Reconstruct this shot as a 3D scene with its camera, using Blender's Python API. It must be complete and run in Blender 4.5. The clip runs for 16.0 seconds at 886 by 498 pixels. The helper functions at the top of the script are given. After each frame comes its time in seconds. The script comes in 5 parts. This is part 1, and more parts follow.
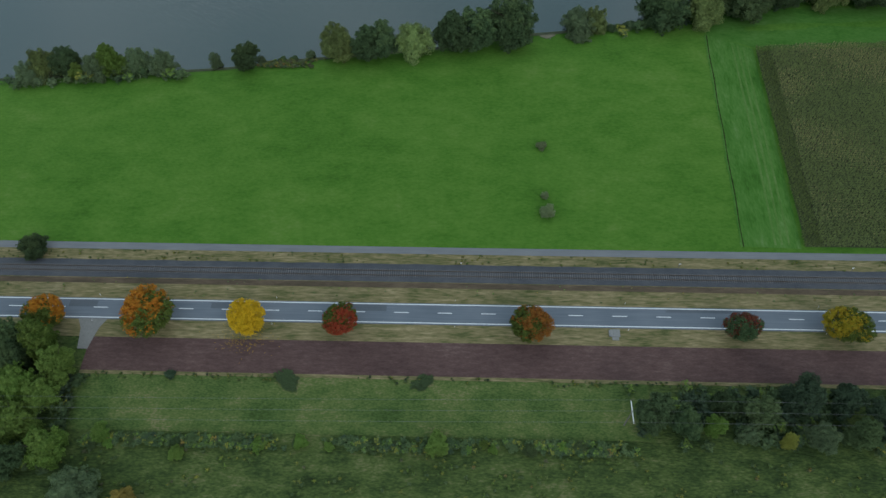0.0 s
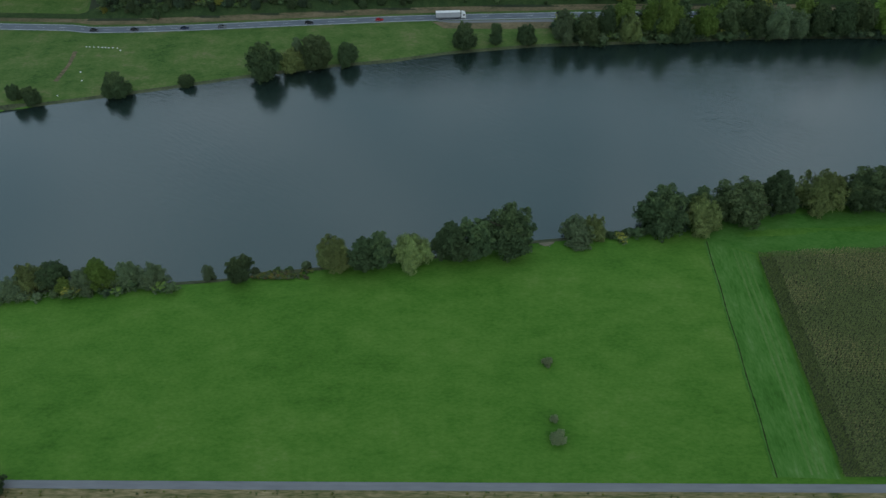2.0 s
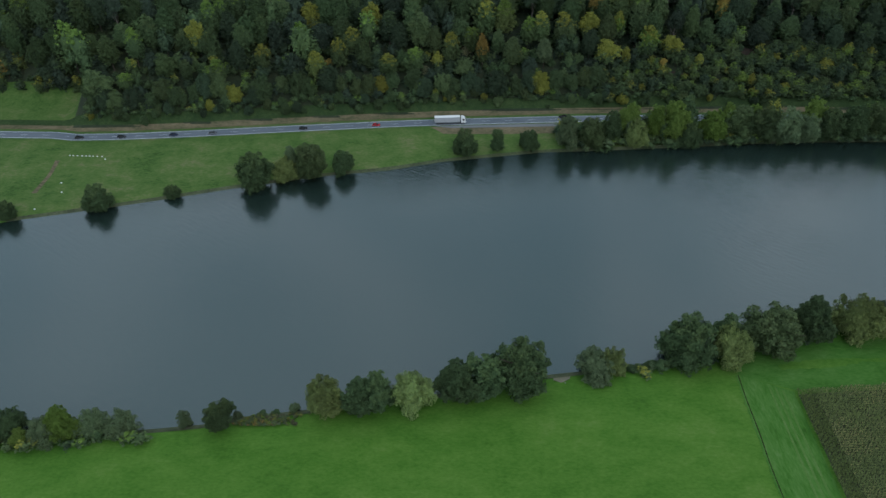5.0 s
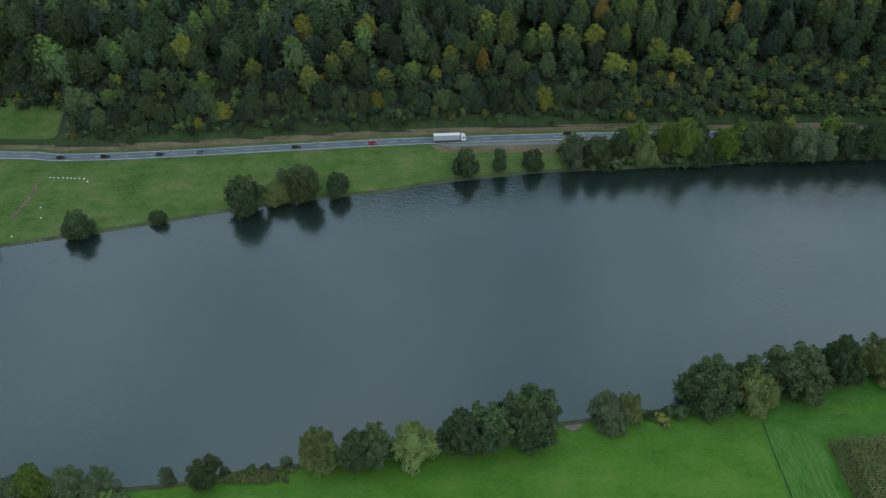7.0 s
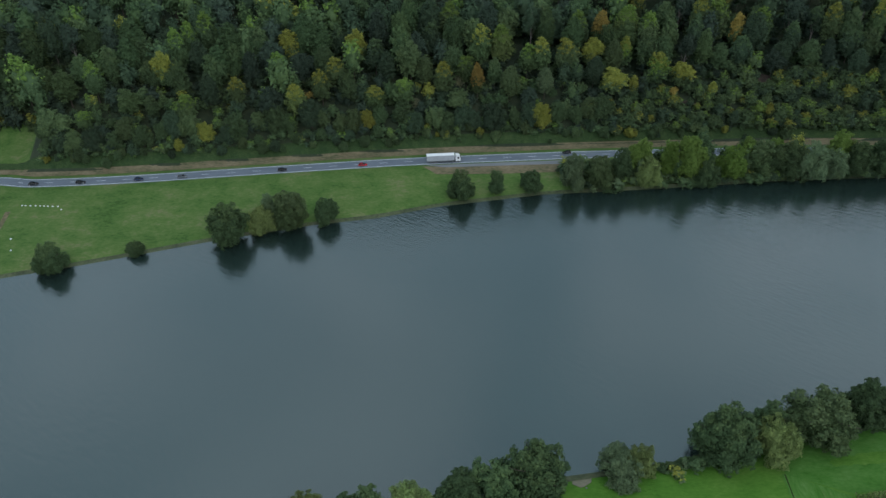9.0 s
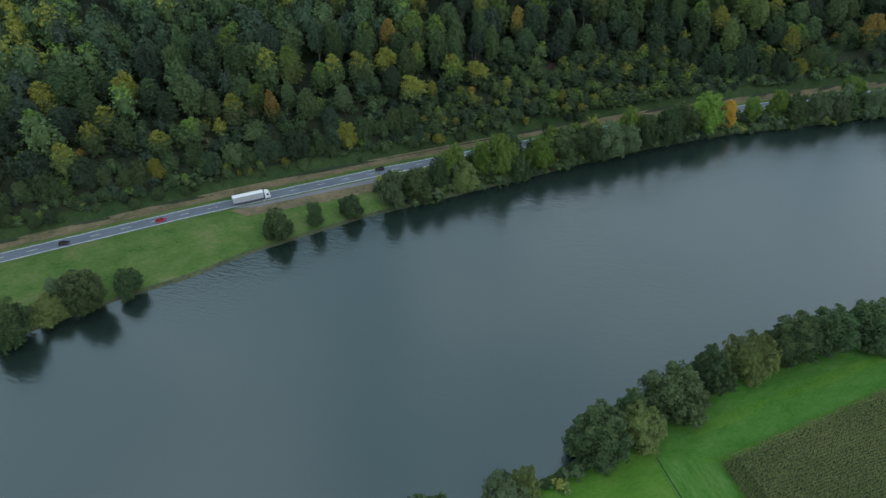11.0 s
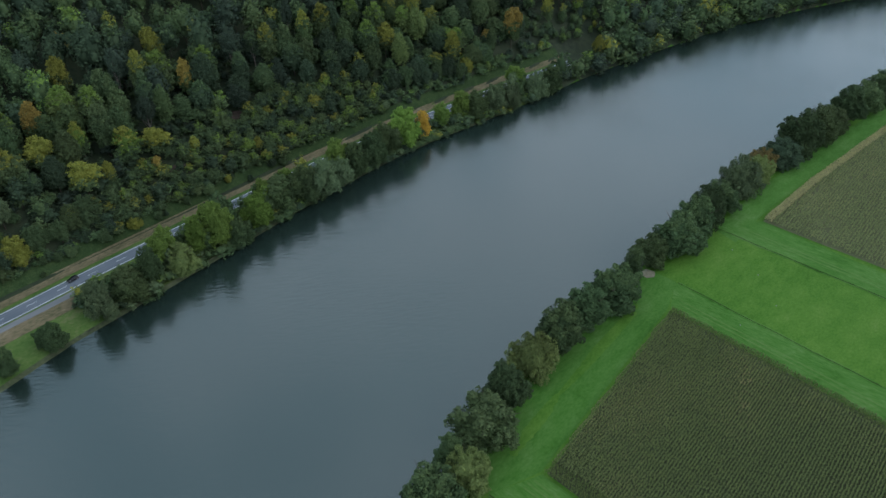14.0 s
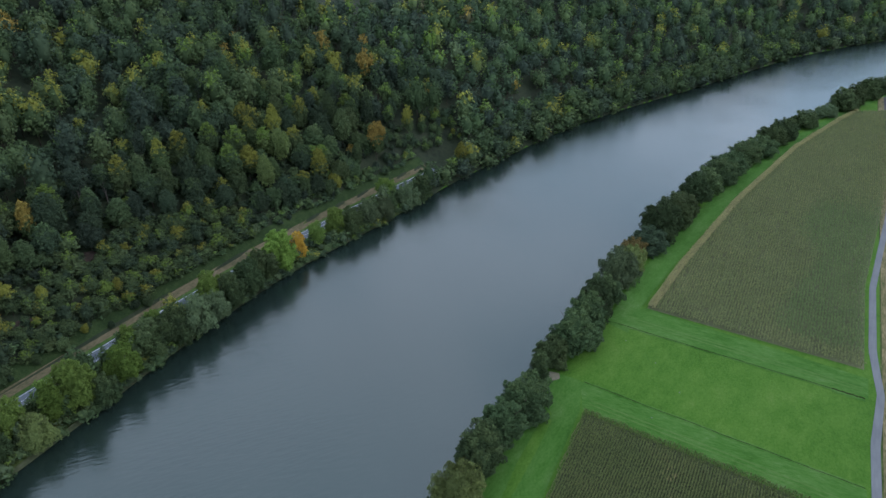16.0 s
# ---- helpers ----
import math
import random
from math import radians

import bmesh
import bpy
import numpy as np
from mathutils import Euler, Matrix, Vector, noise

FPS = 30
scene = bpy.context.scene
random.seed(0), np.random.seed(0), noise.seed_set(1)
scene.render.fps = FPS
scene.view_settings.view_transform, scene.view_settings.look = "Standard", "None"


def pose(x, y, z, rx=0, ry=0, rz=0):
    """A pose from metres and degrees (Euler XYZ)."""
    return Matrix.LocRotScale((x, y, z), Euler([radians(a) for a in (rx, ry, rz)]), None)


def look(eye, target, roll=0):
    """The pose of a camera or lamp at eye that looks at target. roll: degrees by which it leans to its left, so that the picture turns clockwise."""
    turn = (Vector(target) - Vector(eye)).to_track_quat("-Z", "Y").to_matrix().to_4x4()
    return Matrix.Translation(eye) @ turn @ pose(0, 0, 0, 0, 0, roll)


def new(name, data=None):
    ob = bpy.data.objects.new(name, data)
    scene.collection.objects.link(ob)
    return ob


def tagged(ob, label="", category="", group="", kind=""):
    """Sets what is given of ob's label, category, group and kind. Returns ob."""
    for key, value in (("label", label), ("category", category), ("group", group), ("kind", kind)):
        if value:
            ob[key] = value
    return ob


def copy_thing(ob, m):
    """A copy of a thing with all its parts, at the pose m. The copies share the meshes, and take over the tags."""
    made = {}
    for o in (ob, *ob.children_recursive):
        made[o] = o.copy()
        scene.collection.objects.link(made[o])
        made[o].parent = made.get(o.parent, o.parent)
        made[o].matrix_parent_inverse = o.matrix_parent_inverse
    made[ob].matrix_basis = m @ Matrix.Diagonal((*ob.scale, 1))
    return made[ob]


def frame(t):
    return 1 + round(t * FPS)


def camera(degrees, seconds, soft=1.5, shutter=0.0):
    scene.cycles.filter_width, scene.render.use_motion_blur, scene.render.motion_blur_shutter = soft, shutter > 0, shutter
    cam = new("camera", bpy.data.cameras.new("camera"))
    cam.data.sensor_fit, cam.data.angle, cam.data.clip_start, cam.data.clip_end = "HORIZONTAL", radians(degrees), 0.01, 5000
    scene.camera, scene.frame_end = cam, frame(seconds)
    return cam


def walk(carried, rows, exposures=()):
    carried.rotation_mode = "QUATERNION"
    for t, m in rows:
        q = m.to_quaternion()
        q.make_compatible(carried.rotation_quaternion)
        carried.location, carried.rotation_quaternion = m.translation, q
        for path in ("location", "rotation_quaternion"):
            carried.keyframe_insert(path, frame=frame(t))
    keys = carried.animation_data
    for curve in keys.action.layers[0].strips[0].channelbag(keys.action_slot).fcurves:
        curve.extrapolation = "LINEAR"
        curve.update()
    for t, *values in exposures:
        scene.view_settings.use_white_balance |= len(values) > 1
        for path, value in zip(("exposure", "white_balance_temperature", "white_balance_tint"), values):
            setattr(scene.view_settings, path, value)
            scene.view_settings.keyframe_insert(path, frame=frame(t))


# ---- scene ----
cam = camera(64.9, 16.0)
# seconds, eye x, y, z, heading, pitch, roll
ROWS = [
    (0.0, 0.82, 1.86, 175.27, 2.42, -57.16, -1.13),
    (0.5, 0.31, 6.79, 175.27, 2.11, -53.43, -1.11),
    (1.0, -0.20, 11.73, 175.27, 1.80, -49.72, -1.10),
    (1.5, -0.72, 16.66, 175.27, 1.55, -46.12, -1.02),
    (2.0, -1.24, 21.55, 175.27, 1.35, -43.39, -0.97),
    (2.5, -1.77, 26.40, 175.26, 1.16, -40.99, -0.98),
    (3.0, -2.32, 31.28, 175.25, 0.99, -38.68, -0.95),
    (3.5, -2.86, 36.19, 175.24, 0.87, -37.47, -0.92),
    (4.0, -3.38, 41.14, 175.22, 0.81, -37.20, -0.94),
    (6.5, -5.89, 66.09, 174.96, 0.34, -37.21, -0.90),
    (7.0, -6.33, 71.13, 174.94, 0.25, -37.20, -0.93),
    (7.5, -6.67, 76.19, 174.93, 0.17, -37.18, -0.95),
    (8.0, -6.92, 81.24, 174.91, 0.09, -37.17, -0.96),
    (8.2, -6.97, 83.26, 174.91, 0.06, -37.16, -1.01),
    (9.25, -7.02, 93.90, 174.86, -1.00, -37.16, -1.15),
    (10.3, -7.02, 104.41, 174.82, -8.31, -37.17, -1.35),
    (10.5, -7.01, 106.39, 174.81, -11.45, -37.24, -1.32),
    (11.0, -6.99, 111.23, 174.81, -18.69, -37.37, -1.31),
    (11.5, -6.93, 115.97, 174.80, -25.49, -37.49, -1.33),
    (12.0, -6.78, 120.66, 174.80, -31.98, -37.64, -1.30),
    (12.5, -6.48, 125.32, 174.80, -36.72, -37.76, -1.21),
    (13.0, -5.99, 129.95, 174.79, -40.77, -37.86, -1.14),
    (13.5, -5.30, 134.57, 174.79, -44.62, -37.97, -1.08),
    (14.0, -4.42, 139.18, 174.80, -47.85, -36.40, -1.03),
    (14.5, -3.40, 143.77, 174.80, -51.03, -34.19, -0.94),
    (15.0, -2.29, 148.34, 174.80, -54.34, -31.97, -0.77),
    (15.5, -1.13, 152.89, 174.80, -57.77, -30.12, -0.58),
    (16.0, 0.05, 157.43, 174.80, -61.27, -28.31, -0.30),
]


def aimed(x, y, z, yaw, pitch, roll):
    a, p = radians(yaw), radians(pitch)
    ahead = Vector((-math.sin(a) * math.cos(p), math.cos(a) * math.cos(p), math.sin(p)))
    return look((x, y, z), Vector((x, y, z)) + ahead * 10, roll)


walk(cam, [(t, aimed(*row)) for t, *row in ROWS], [(0.0, -0.14, 6350, 10), (1.0, -0.34, 6250, 10), (2.0, -0.37, 6150, 10), (3.0, -0.22, 6200, 12), (4.0, -0.12, 6200, 13), (7.0, 0.0, 6200, 13), (12.0, 0.18, 6200, 14), (14.5, 0.16, 6150, 16), (16.0, 0.27, 6050, 21)])

# ---- overcast daylight ----
SUN_UP, SUN_ROUND = 38.0, 150.0
world = bpy.data.worlds.new("overcast_sky")
scene.world = world
world.use_nodes = True
wn, wl = world.node_tree.nodes, world.node_tree.links
wn.clear()
sky = wn.new("ShaderNodeTexSky")
sky.sky_type, sky.sun_disc = "NISHITA", False
sky.sun_elevation, sky.sun_rotation = radians(SUN_UP), radians(SUN_ROUND)
where = wn.new("ShaderNodeTexCoord")
cloud = wn.new("ShaderNodeTexNoise")
cloud.inputs["Scale"].default_value, cloud.inputs["Detail"].default_value = 4.5, 5.0
ramp = wn.new("ShaderNodeValToRGB")
ramp.color_ramp.elements[0].position, ramp.color_ramp.elements[0].color = 0.42, (5.2, 7.4, 8.6, 1)
ramp.color_ramp.elements[1].position, ramp.color_ramp.elements[1].color = 0.58, (10.2, 11.6, 12.4, 1)
veil = wn.new("ShaderNodeMix")
veil.data_type = "RGBA"
veil.inputs["Factor"].default_value = 0.8
shine = wn.new("ShaderNodeBackground")
shine.inputs["Strength"].default_value = 0.15
wout = wn.new("ShaderNodeOutputWorld")
drift = wn.new("ShaderNodeMapping")
drift.inputs["Rotation"].default_value = (0, 0, radians(125))
wl.new(where.outputs["Generated"], drift.inputs["Vector"])
wl.new(drift.outputs["Vector"], cloud.inputs["Vector"])
wl.new(cloud.outputs["Fac"], ramp.inputs["Fac"])
wl.new(sky.outputs["Color"], veil.inputs["A"])
wl.new(ramp.outputs["Color"], veil.inputs["B"])
wl.new(veil.outputs["Result"], shine.inputs["Color"])
wl.new(shine.outputs["Background"], wout.inputs["Surface"])
sun = new("sun", bpy.data.lights.new("sun", "SUN"))
sun.data.energy, sun.data.angle, sun.data.color = 0.7, radians(25), (1.0, 0.97, 0.92)
sun.matrix_world = look((0, 0, 400), (400 * math.cos(radians(SUN_UP)) * -math.sin(radians(SUN_ROUND)), 400 * math.cos(radians(SUN_UP)) * -math.cos(radians(SUN_ROUND)), 400 - 400 * math.sin(radians(SUN_UP))))


# ---- materials ----
REFLECTANCE = 0.72  # scales every base colour alike


def mat(name, stops, rough=0.85, fine=1.0, broad=0.05, bump=0.0, mix=0.5, spec=0.25, rand="", stretch=None, metal=0.0, bump_scale=None, mid=None, span=0.4):
    """A procedural surface: a ramp of colours over grain and broad patches; rand adds piece-to-piece change."""
    m = bpy.data.materials.new(name)
    m.use_nodes = True
    n, l = m.node_tree.nodes, m.node_tree.links
    b = n["Principled BSDF"]
    b.inputs["Roughness"].default_value, b.inputs["Specular IOR Level"].default_value, b.inputs["Metallic"].default_value = rough, spec, metal
    g = n.new("ShaderNodeNewGeometry")
    vec = g.outputs["Position"]
    if stretch:
        mp = n.new("ShaderNodeMapping")
        mp.inputs["Scale"].default_value = stretch
        l.new(vec, mp.inputs["Vector"])
        vec = mp.outputs["Vector"]
    a = n.new("ShaderNodeTexNoise")
    a.inputs["Scale"].default_value, a.inputs["Detail"].default_value = fine, 6
    c = n.new("ShaderNodeTexNoise")
    c.inputs["Scale"].default_value, c.inputs["Detail"].default_value = broad, 4
    l.new(vec, a.inputs["Vector"])
    l.new(g.outputs["Position"], c.inputs["Vector"])
    x = n.new("ShaderNodeMix")
    x.inputs["Factor"].default_value = mix
    l.new(a.outputs["Fac"], x.inputs["A"])
    l.new(c.outputs["Fac"], x.inputs["B"])
    fac = x.outputs["Result"]
    if mid:
        k = n.new("ShaderNodeTexNoise")
        k.inputs["Scale"].default_value, k.inputs["Detail"].default_value, k.inputs["Roughness"].default_value = mid, 8, 0.65
        l.new(vec, k.inputs["Vector"])
        h = n.new("ShaderNodeMix")
        h.inputs["Factor"].default_value = 0.42
        l.new(fac, h.inputs["A"])
        l.new(k.outputs["Fac"], h.inputs["B"])
        fac = h.outputs["Result"]
    if rand:
        if rand == "object":
            r = n.new("ShaderNodeObjectInfo").outputs["Random"]
        else:
            r = g.outputs["Random Per Island"]
        y = n.new("ShaderNodeMix")
        y.inputs["Factor"].default_value = 0.5 if span == 0.4 else 0.3
        l.new(fac, y.inputs["A"])
        l.new(r, y.inputs["B"])
        fac = y.outputs["Result"]
    ramp = n.new("ShaderNodeValToRGB")
    e = ramp.color_ramp.elements
    lo, hi = (0.5 - span / 2, 0.5 + span / 2) if not rand or span != 0.4 else (0.15, 0.85)
    while len(e) < len(stops):
        e.new(0.5)
    for i, col in enumerate(stops):
        e[i].position, e[i].color = lo + (hi - lo) * i / max(1, len(stops) - 1), (*[v * REFLECTANCE for v in col], 1)
    l.new(fac, ramp.inputs["Fac"])
    l.new(ramp.outputs["Color"], b.inputs["Base Color"])
    if bump:
        bp = n.new("ShaderNodeBump")
        bp.inputs["Strength"].default_value, bp.inputs["Distance"].default_value = 0.6, bump
        src = a.outputs["Fac"]
        if bump_scale:
            d = n.new("ShaderNodeTexNoise")
            d.inputs["Scale"].default_value, d.inputs["Detail"].default_value = bump_scale, 4
            l.new(vec, d.inputs["Vector"])
            src = d.outputs["Fac"]
        l.new(src, bp.inputs["Height"])
        l.new(bp.outputs["Normal"], b.inputs["Normal"])
    return m


def shades(r, g, b, *ks):
    return [(r * k, g * k, b * k) for k in ks]


M = {
    "meadow": mat("meadow_grass", [(0.038, 0.100, 0.011), (0.056, 0.142, 0.016), (0.079, 0.169, 0.023), (0.110, 0.186, 0.038)], fine=1.1, mid=0.14, broad=0.03, bump=0.3, bump_scale=1.6, span=0.32, stretch=(0.7, 1.2, 1.0), mix=0.46, spec=0.08),
    "lush": mat("lush_grass", [(0.032, 0.096, 0.012), (0.049, 0.136, 0.019), (0.070, 0.162, 0.030), (0.106, 0.185, 0.054)], fine=1.4, mid=0.3, broad=0.05, bump=0.25, bump_scale=2.0, span=0.26, stretch=(1.2, 0.34, 1.0), spec=0.08),
    "headland": mat("headland_grass", [(0.032, 0.096, 0.012), (0.049, 0.136, 0.019), (0.070, 0.162, 0.030), (0.106, 0.185, 0.054)], fine=1.4, mid=0.3, broad=0.05, bump=0.25, bump_scale=2.0, span=0.32, stretch=(0.5, 0.9, 1.0), spec=0.08),
    "track_grass": mat("worn_track_grass", [(0.050, 0.120, 0.020), (0.080, 0.160, 0.034), (0.120, 0.180, 0.058)], fine=1.2, mid=0.25, broad=0.06, bump=0.1, span=0.3, spec=0.08),
    "far_grass": mat("pasture_grass", [(0.040, 0.084, 0.018), (0.064, 0.120, 0.027), (0.092, 0.140, 0.038), (0.135, 0.150, 0.062)], fine=0.9, mid=0.16, broad=0.05, bump=0.3, bump_scale=1.4, stretch=(0.7, 1.1, 1.0), span=0.24, spec=0.08),
    "rough": mat("rough_grass", [(0.020, 0.032, 0.011), (0.040, 0.064, 0.018), (0.072, 0.102, 0.027), (0.140, 0.140, 0.062)], fine=2.6, mid=0.30, broad=0.07, bump=0.6, bump_scale=1.6, stretch=(0.42, 1.0, 1.0), span=0.26, spec=0.08, mix=0.35),
    "fallow": mat("fallow_grass", [(0.036, 0.062, 0.016), (0.058, 0.098, 0.025), (0.100, 0.132, 0.038), (0.180, 0.165, 0.080)], fine=2.4, mid=0.16, broad=0.035, bump=0.5, bump_scale=1.6, span=0.26, stretch=(0.6, 1.1, 1.0), spec=0.08, mix=0.35),
    "verge": mat("dry_verge_grass", [(0.062, 0.076, 0.026), (0.130, 0.122, 0.052), (0.205, 0.168, 0.086), (0.285, 0.232, 0.130)], fine=1.6, mid=0.5, broad=0.08, bump=0.3, bump_scale=1.8, stretch=(0.26, 1.5, 1.0), span=0.24, spec=0.08, mix=0.35),
    "tall_grass": mat("tall_edge_grass", [(0.018, 0.036, 0.013), (0.034, 0.060, 0.020), (0.058, 0.086, 0.030)], fine=1.6, mid=0.3, broad=0.08, bump=0.6, bump_scale=1.4, span=0.28, spec=0.08, mix=0.35),
    "brown_verge": mat("brown_bank_grass", [(0.058, 0.068, 0.030), (0.108, 0.098, 0.052), (0.172, 0.138, 0.082), (0.22, 0.18, 0.115)], fine=1.2, mid=0.25, broad=0.1, bump=0.3, bump_scale=1.5, stretch=(0.5, 1.3, 1.0), span=0.30, spec=0.08, mix=0.35),
    "withered": mat("withered_weeds", [(0.055, 0.046, 0.030), (0.095, 0.070, 0.048), (0.14, 0.105, 0.07)], fine=1.4, mid=0.5, broad=0.1, bump=0.3, stretch=(0.3, 1.4, 1.0), span=0.3, spec=0.08),
    "corn_litter": mat("corn_litter", [(0.085, 0.100, 0.042), (0.155, 0.165, 0.075)], fine=1.0, bump=0.2),
    "soil": mat("ploughed_soil", [(0.044, 0.023, 0.021), (0.072, 0.039, 0.035), (0.104, 0.060, 0.053), (0.155, 0.105, 0.092)], fine=3.0, mid=0.7, broad=0.06, bump=0.3, stretch=(0.45, 1.6, 1.0), span=0.34),
    "slope_earth": mat("bare_slope_earth", [(0.035, 0.034, 0.024), (0.062, 0.046, 0.036), (0.095, 0.068, 0.052)], fine=0.8, broad=0.2, bump=0.3, spec=0.1),
    "bank": mat("bank_earth", [(0.022, 0.026, 0.015), (0.046, 0.058, 0.026), (0.075, 0.088, 0.040), (0.12, 0.115, 0.09)], fine=0.9, broad=0.15, bump=0.3),
    # Darker earth tone for the bottom of the ditches.
    "ditch_earth": mat("dark_ditch_earth", [(0.016, 0.024, 0.009), (0.030, 0.040, 0.015), (0.046, 0.060, 0.022)], fine=1.5, bump=0.2, spec=0.0, rough=0.95),
    "sand": mat("bare_sand", [(0.12, 0.12, 0.07), (0.24, 0.21, 0.15)], fine=1.0, bump=0.1),
    "corn_floor": mat("corn_field_soil", [(0.042, 0.054, 0.022), (0.074, 0.084, 0.038)], fine=1.0, bump=0.2),
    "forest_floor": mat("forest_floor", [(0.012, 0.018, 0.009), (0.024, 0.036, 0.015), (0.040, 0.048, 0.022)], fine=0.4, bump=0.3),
    "asphalt": mat("road_asphalt", [(0.094, 0.112, 0.134), (0.121, 0.141, 0.166), (0.150, 0.170, 0.194)], fine=1.2, broad=0.09, rough=0.75, stretch=(0.06, 1.6, 1.0)),
    "patch": mat("fresh_asphalt", [(0.080, 0.092, 0.106), (0.102, 0.114, 0.130)], fine=1.0, rough=0.8),
    "path": mat("path_asphalt", [(0.13, 0.135, 0.145), (0.19, 0.195, 0.20)], fine=0.8, broad=0.1, stretch=(0.2, 1.5, 1.0)),
    "gravel": mat("gravel_track", [(0.16, 0.155, 0.145), (0.24, 0.235, 0.22)], fine=1.5, bump=0.05),
    "paint": mat("road_paint", [(0.62, 0.63, 0.64), (0.82, 0.82, 0.82)], fine=1.5, rough=0.6),
    "ballast": mat("rail_ballast", [(0.044, 0.048, 0.056), (0.066, 0.070, 0.080), (0.095, 0.095, 0.10)], fine=3.0, broad=0.2, bump=0.2),
    "sleeper": mat("concrete_sleeper", [(0.115, 0.115, 0.12), (0.175, 0.17, 0.17)], fine=3, rand="object"),
    "rail": mat("rail_steel", [(0.10, 0.07, 0.05), (0.20, 0.16, 0.13)], fine=3, rough=0.4, metal=0.7),
    "concrete": mat("grey_concrete", [(0.16, 0.16, 0.155), (0.27, 0.265, 0.255)], fine=2, bump=0.02),
    "bark": mat("tree_bark", [(0.035, 0.026, 0.018), (0.085, 0.068, 0.05)], fine=3, bump=0.05, stretch=(1, 1, 0.2)),
    "pine_bark": mat("pine_bark", [(0.09, 0.075, 0.065), (0.17, 0.145, 0.125)], fine=3, bump=0.05, stretch=(1, 1, 0.2)),
    "pole_wood": mat("grey_pole_wood", [(0.10, 0.09, 0.08), (0.2, 0.185, 0.17)], fine=4),
    "white": mat("white_coat", [(0.70, 0.70, 0.69), (0.82, 0.82, 0.81)], fine=0.8, rough=0.45),
    "curtain": mat("grey_curtain", [(0.34, 0.35, 0.37), (0.44, 0.45, 0.46)], fine=0.8, rough=0.5),
    "wire": mat("aluminium_wire", [(0.14, 0.145, 0.15), (0.22, 0.22, 0.22)], rough=0.35, metal=0.8),
    "porcelain": mat("brown_porcelain", [(0.08, 0.04, 0.025), (0.14, 0.07, 0.04)], rough=0.3),
    "black_plastic": mat("black_plastic", [(0.012, 0.012, 0.012), (0.025, 0.025, 0.025)], rough=0.5),
    "tyre": mat("tyre_rubber", [(0.012, 0.012, 0.012), (0.03, 0.03, 0.03)], rough=0.9),
    "rim": mat("alloy_rim", [(0.35, 0.35, 0.36), (0.5, 0.5, 0.5)], rough=0.35, metal=0.9),
    "glass": mat("dark_glass", [(0.01, 0.012, 0.014), (0.02, 0.022, 0.025)], rough=0.06, spec=0.6),
    "lamp_glass": mat("lamp_glass", [(0.5, 0.5, 0.5), (0.7, 0.7, 0.7)], rough=0.1, spec=0.6),
    "tail_red": mat("tail_lamp_red", [(0.25, 0.01, 0.01), (0.4, 0.02, 0.02)], rough=0.2),
}
for name, col in (("black", (0.010, 0.011, 0.013)), ("navy", (0.012, 0.022, 0.055)), ("grey", (0.10, 0.11, 0.12)), ("red", (0.32, 0.012, 0.02))):
    M["car_" + name] = mat("car_paint_" + name, shades(*col, 0.9, 1.15), rough=0.25, spec=0.5)


def thin(m, share=0.2):
    """Lets some light pass through, as leaves do."""
    n, l = m.node_tree.nodes, m.node_tree.links
    b, out = n["Principled BSDF"], n["Material Output"]
    col = b.inputs["Base Color"].links[0].from_socket
    own, tone = n.new("ShaderNodeObjectInfo"), n.new("ShaderNodeHueSaturation")
    for key, a, c in (("Hue", 0.494, 0.512), ("Value", 0.74, 1.26)):
        r = n.new("ShaderNodeMapRange")
        r.inputs["To Min"].default_value, r.inputs["To Max"].default_value = a, c
        l.new(own.outputs["Random"], r.inputs["Value"])
        l.new(r.outputs["Result"], tone.inputs[key])
    l.new(col, tone.inputs["Color"])
    col = tone.outputs["Color"]
    l.new(col, b.inputs["Base Color"])
    t, x = n.new("ShaderNodeBsdfTranslucent"), n.new("ShaderNodeMixShader")
    x.inputs["Fac"].default_value = share
    l.new(col, t.inputs["Color"])
    l.new(b.outputs["BSDF"], x.inputs[1])
    l.new(t.outputs["BSDF"], x.inputs[2])
    l.new(x.outputs["Shader"], out.inputs["Surface"])
    return m


def leaf(name, r, g, b, spread=(0.68, 1.0, 1.38), per="island"):
    stops = [(r * spread[0], g * spread[0] * 1.03, b * spread[0] * 1.1), (r, g, b), (r * spread[2] * 1.06, g * spread[2], b * spread[2] * 0.9)]
    return thin(mat(name, stops, rough=0.7, fine=0.25, broad=0.08, spec=0.04, rand=per))


def warm(name, *stops):
    return thin(mat(name, list(stops), rough=0.7, fine=0.3, broad=0.16, spec=0.05, rand="island", mix=0.9))


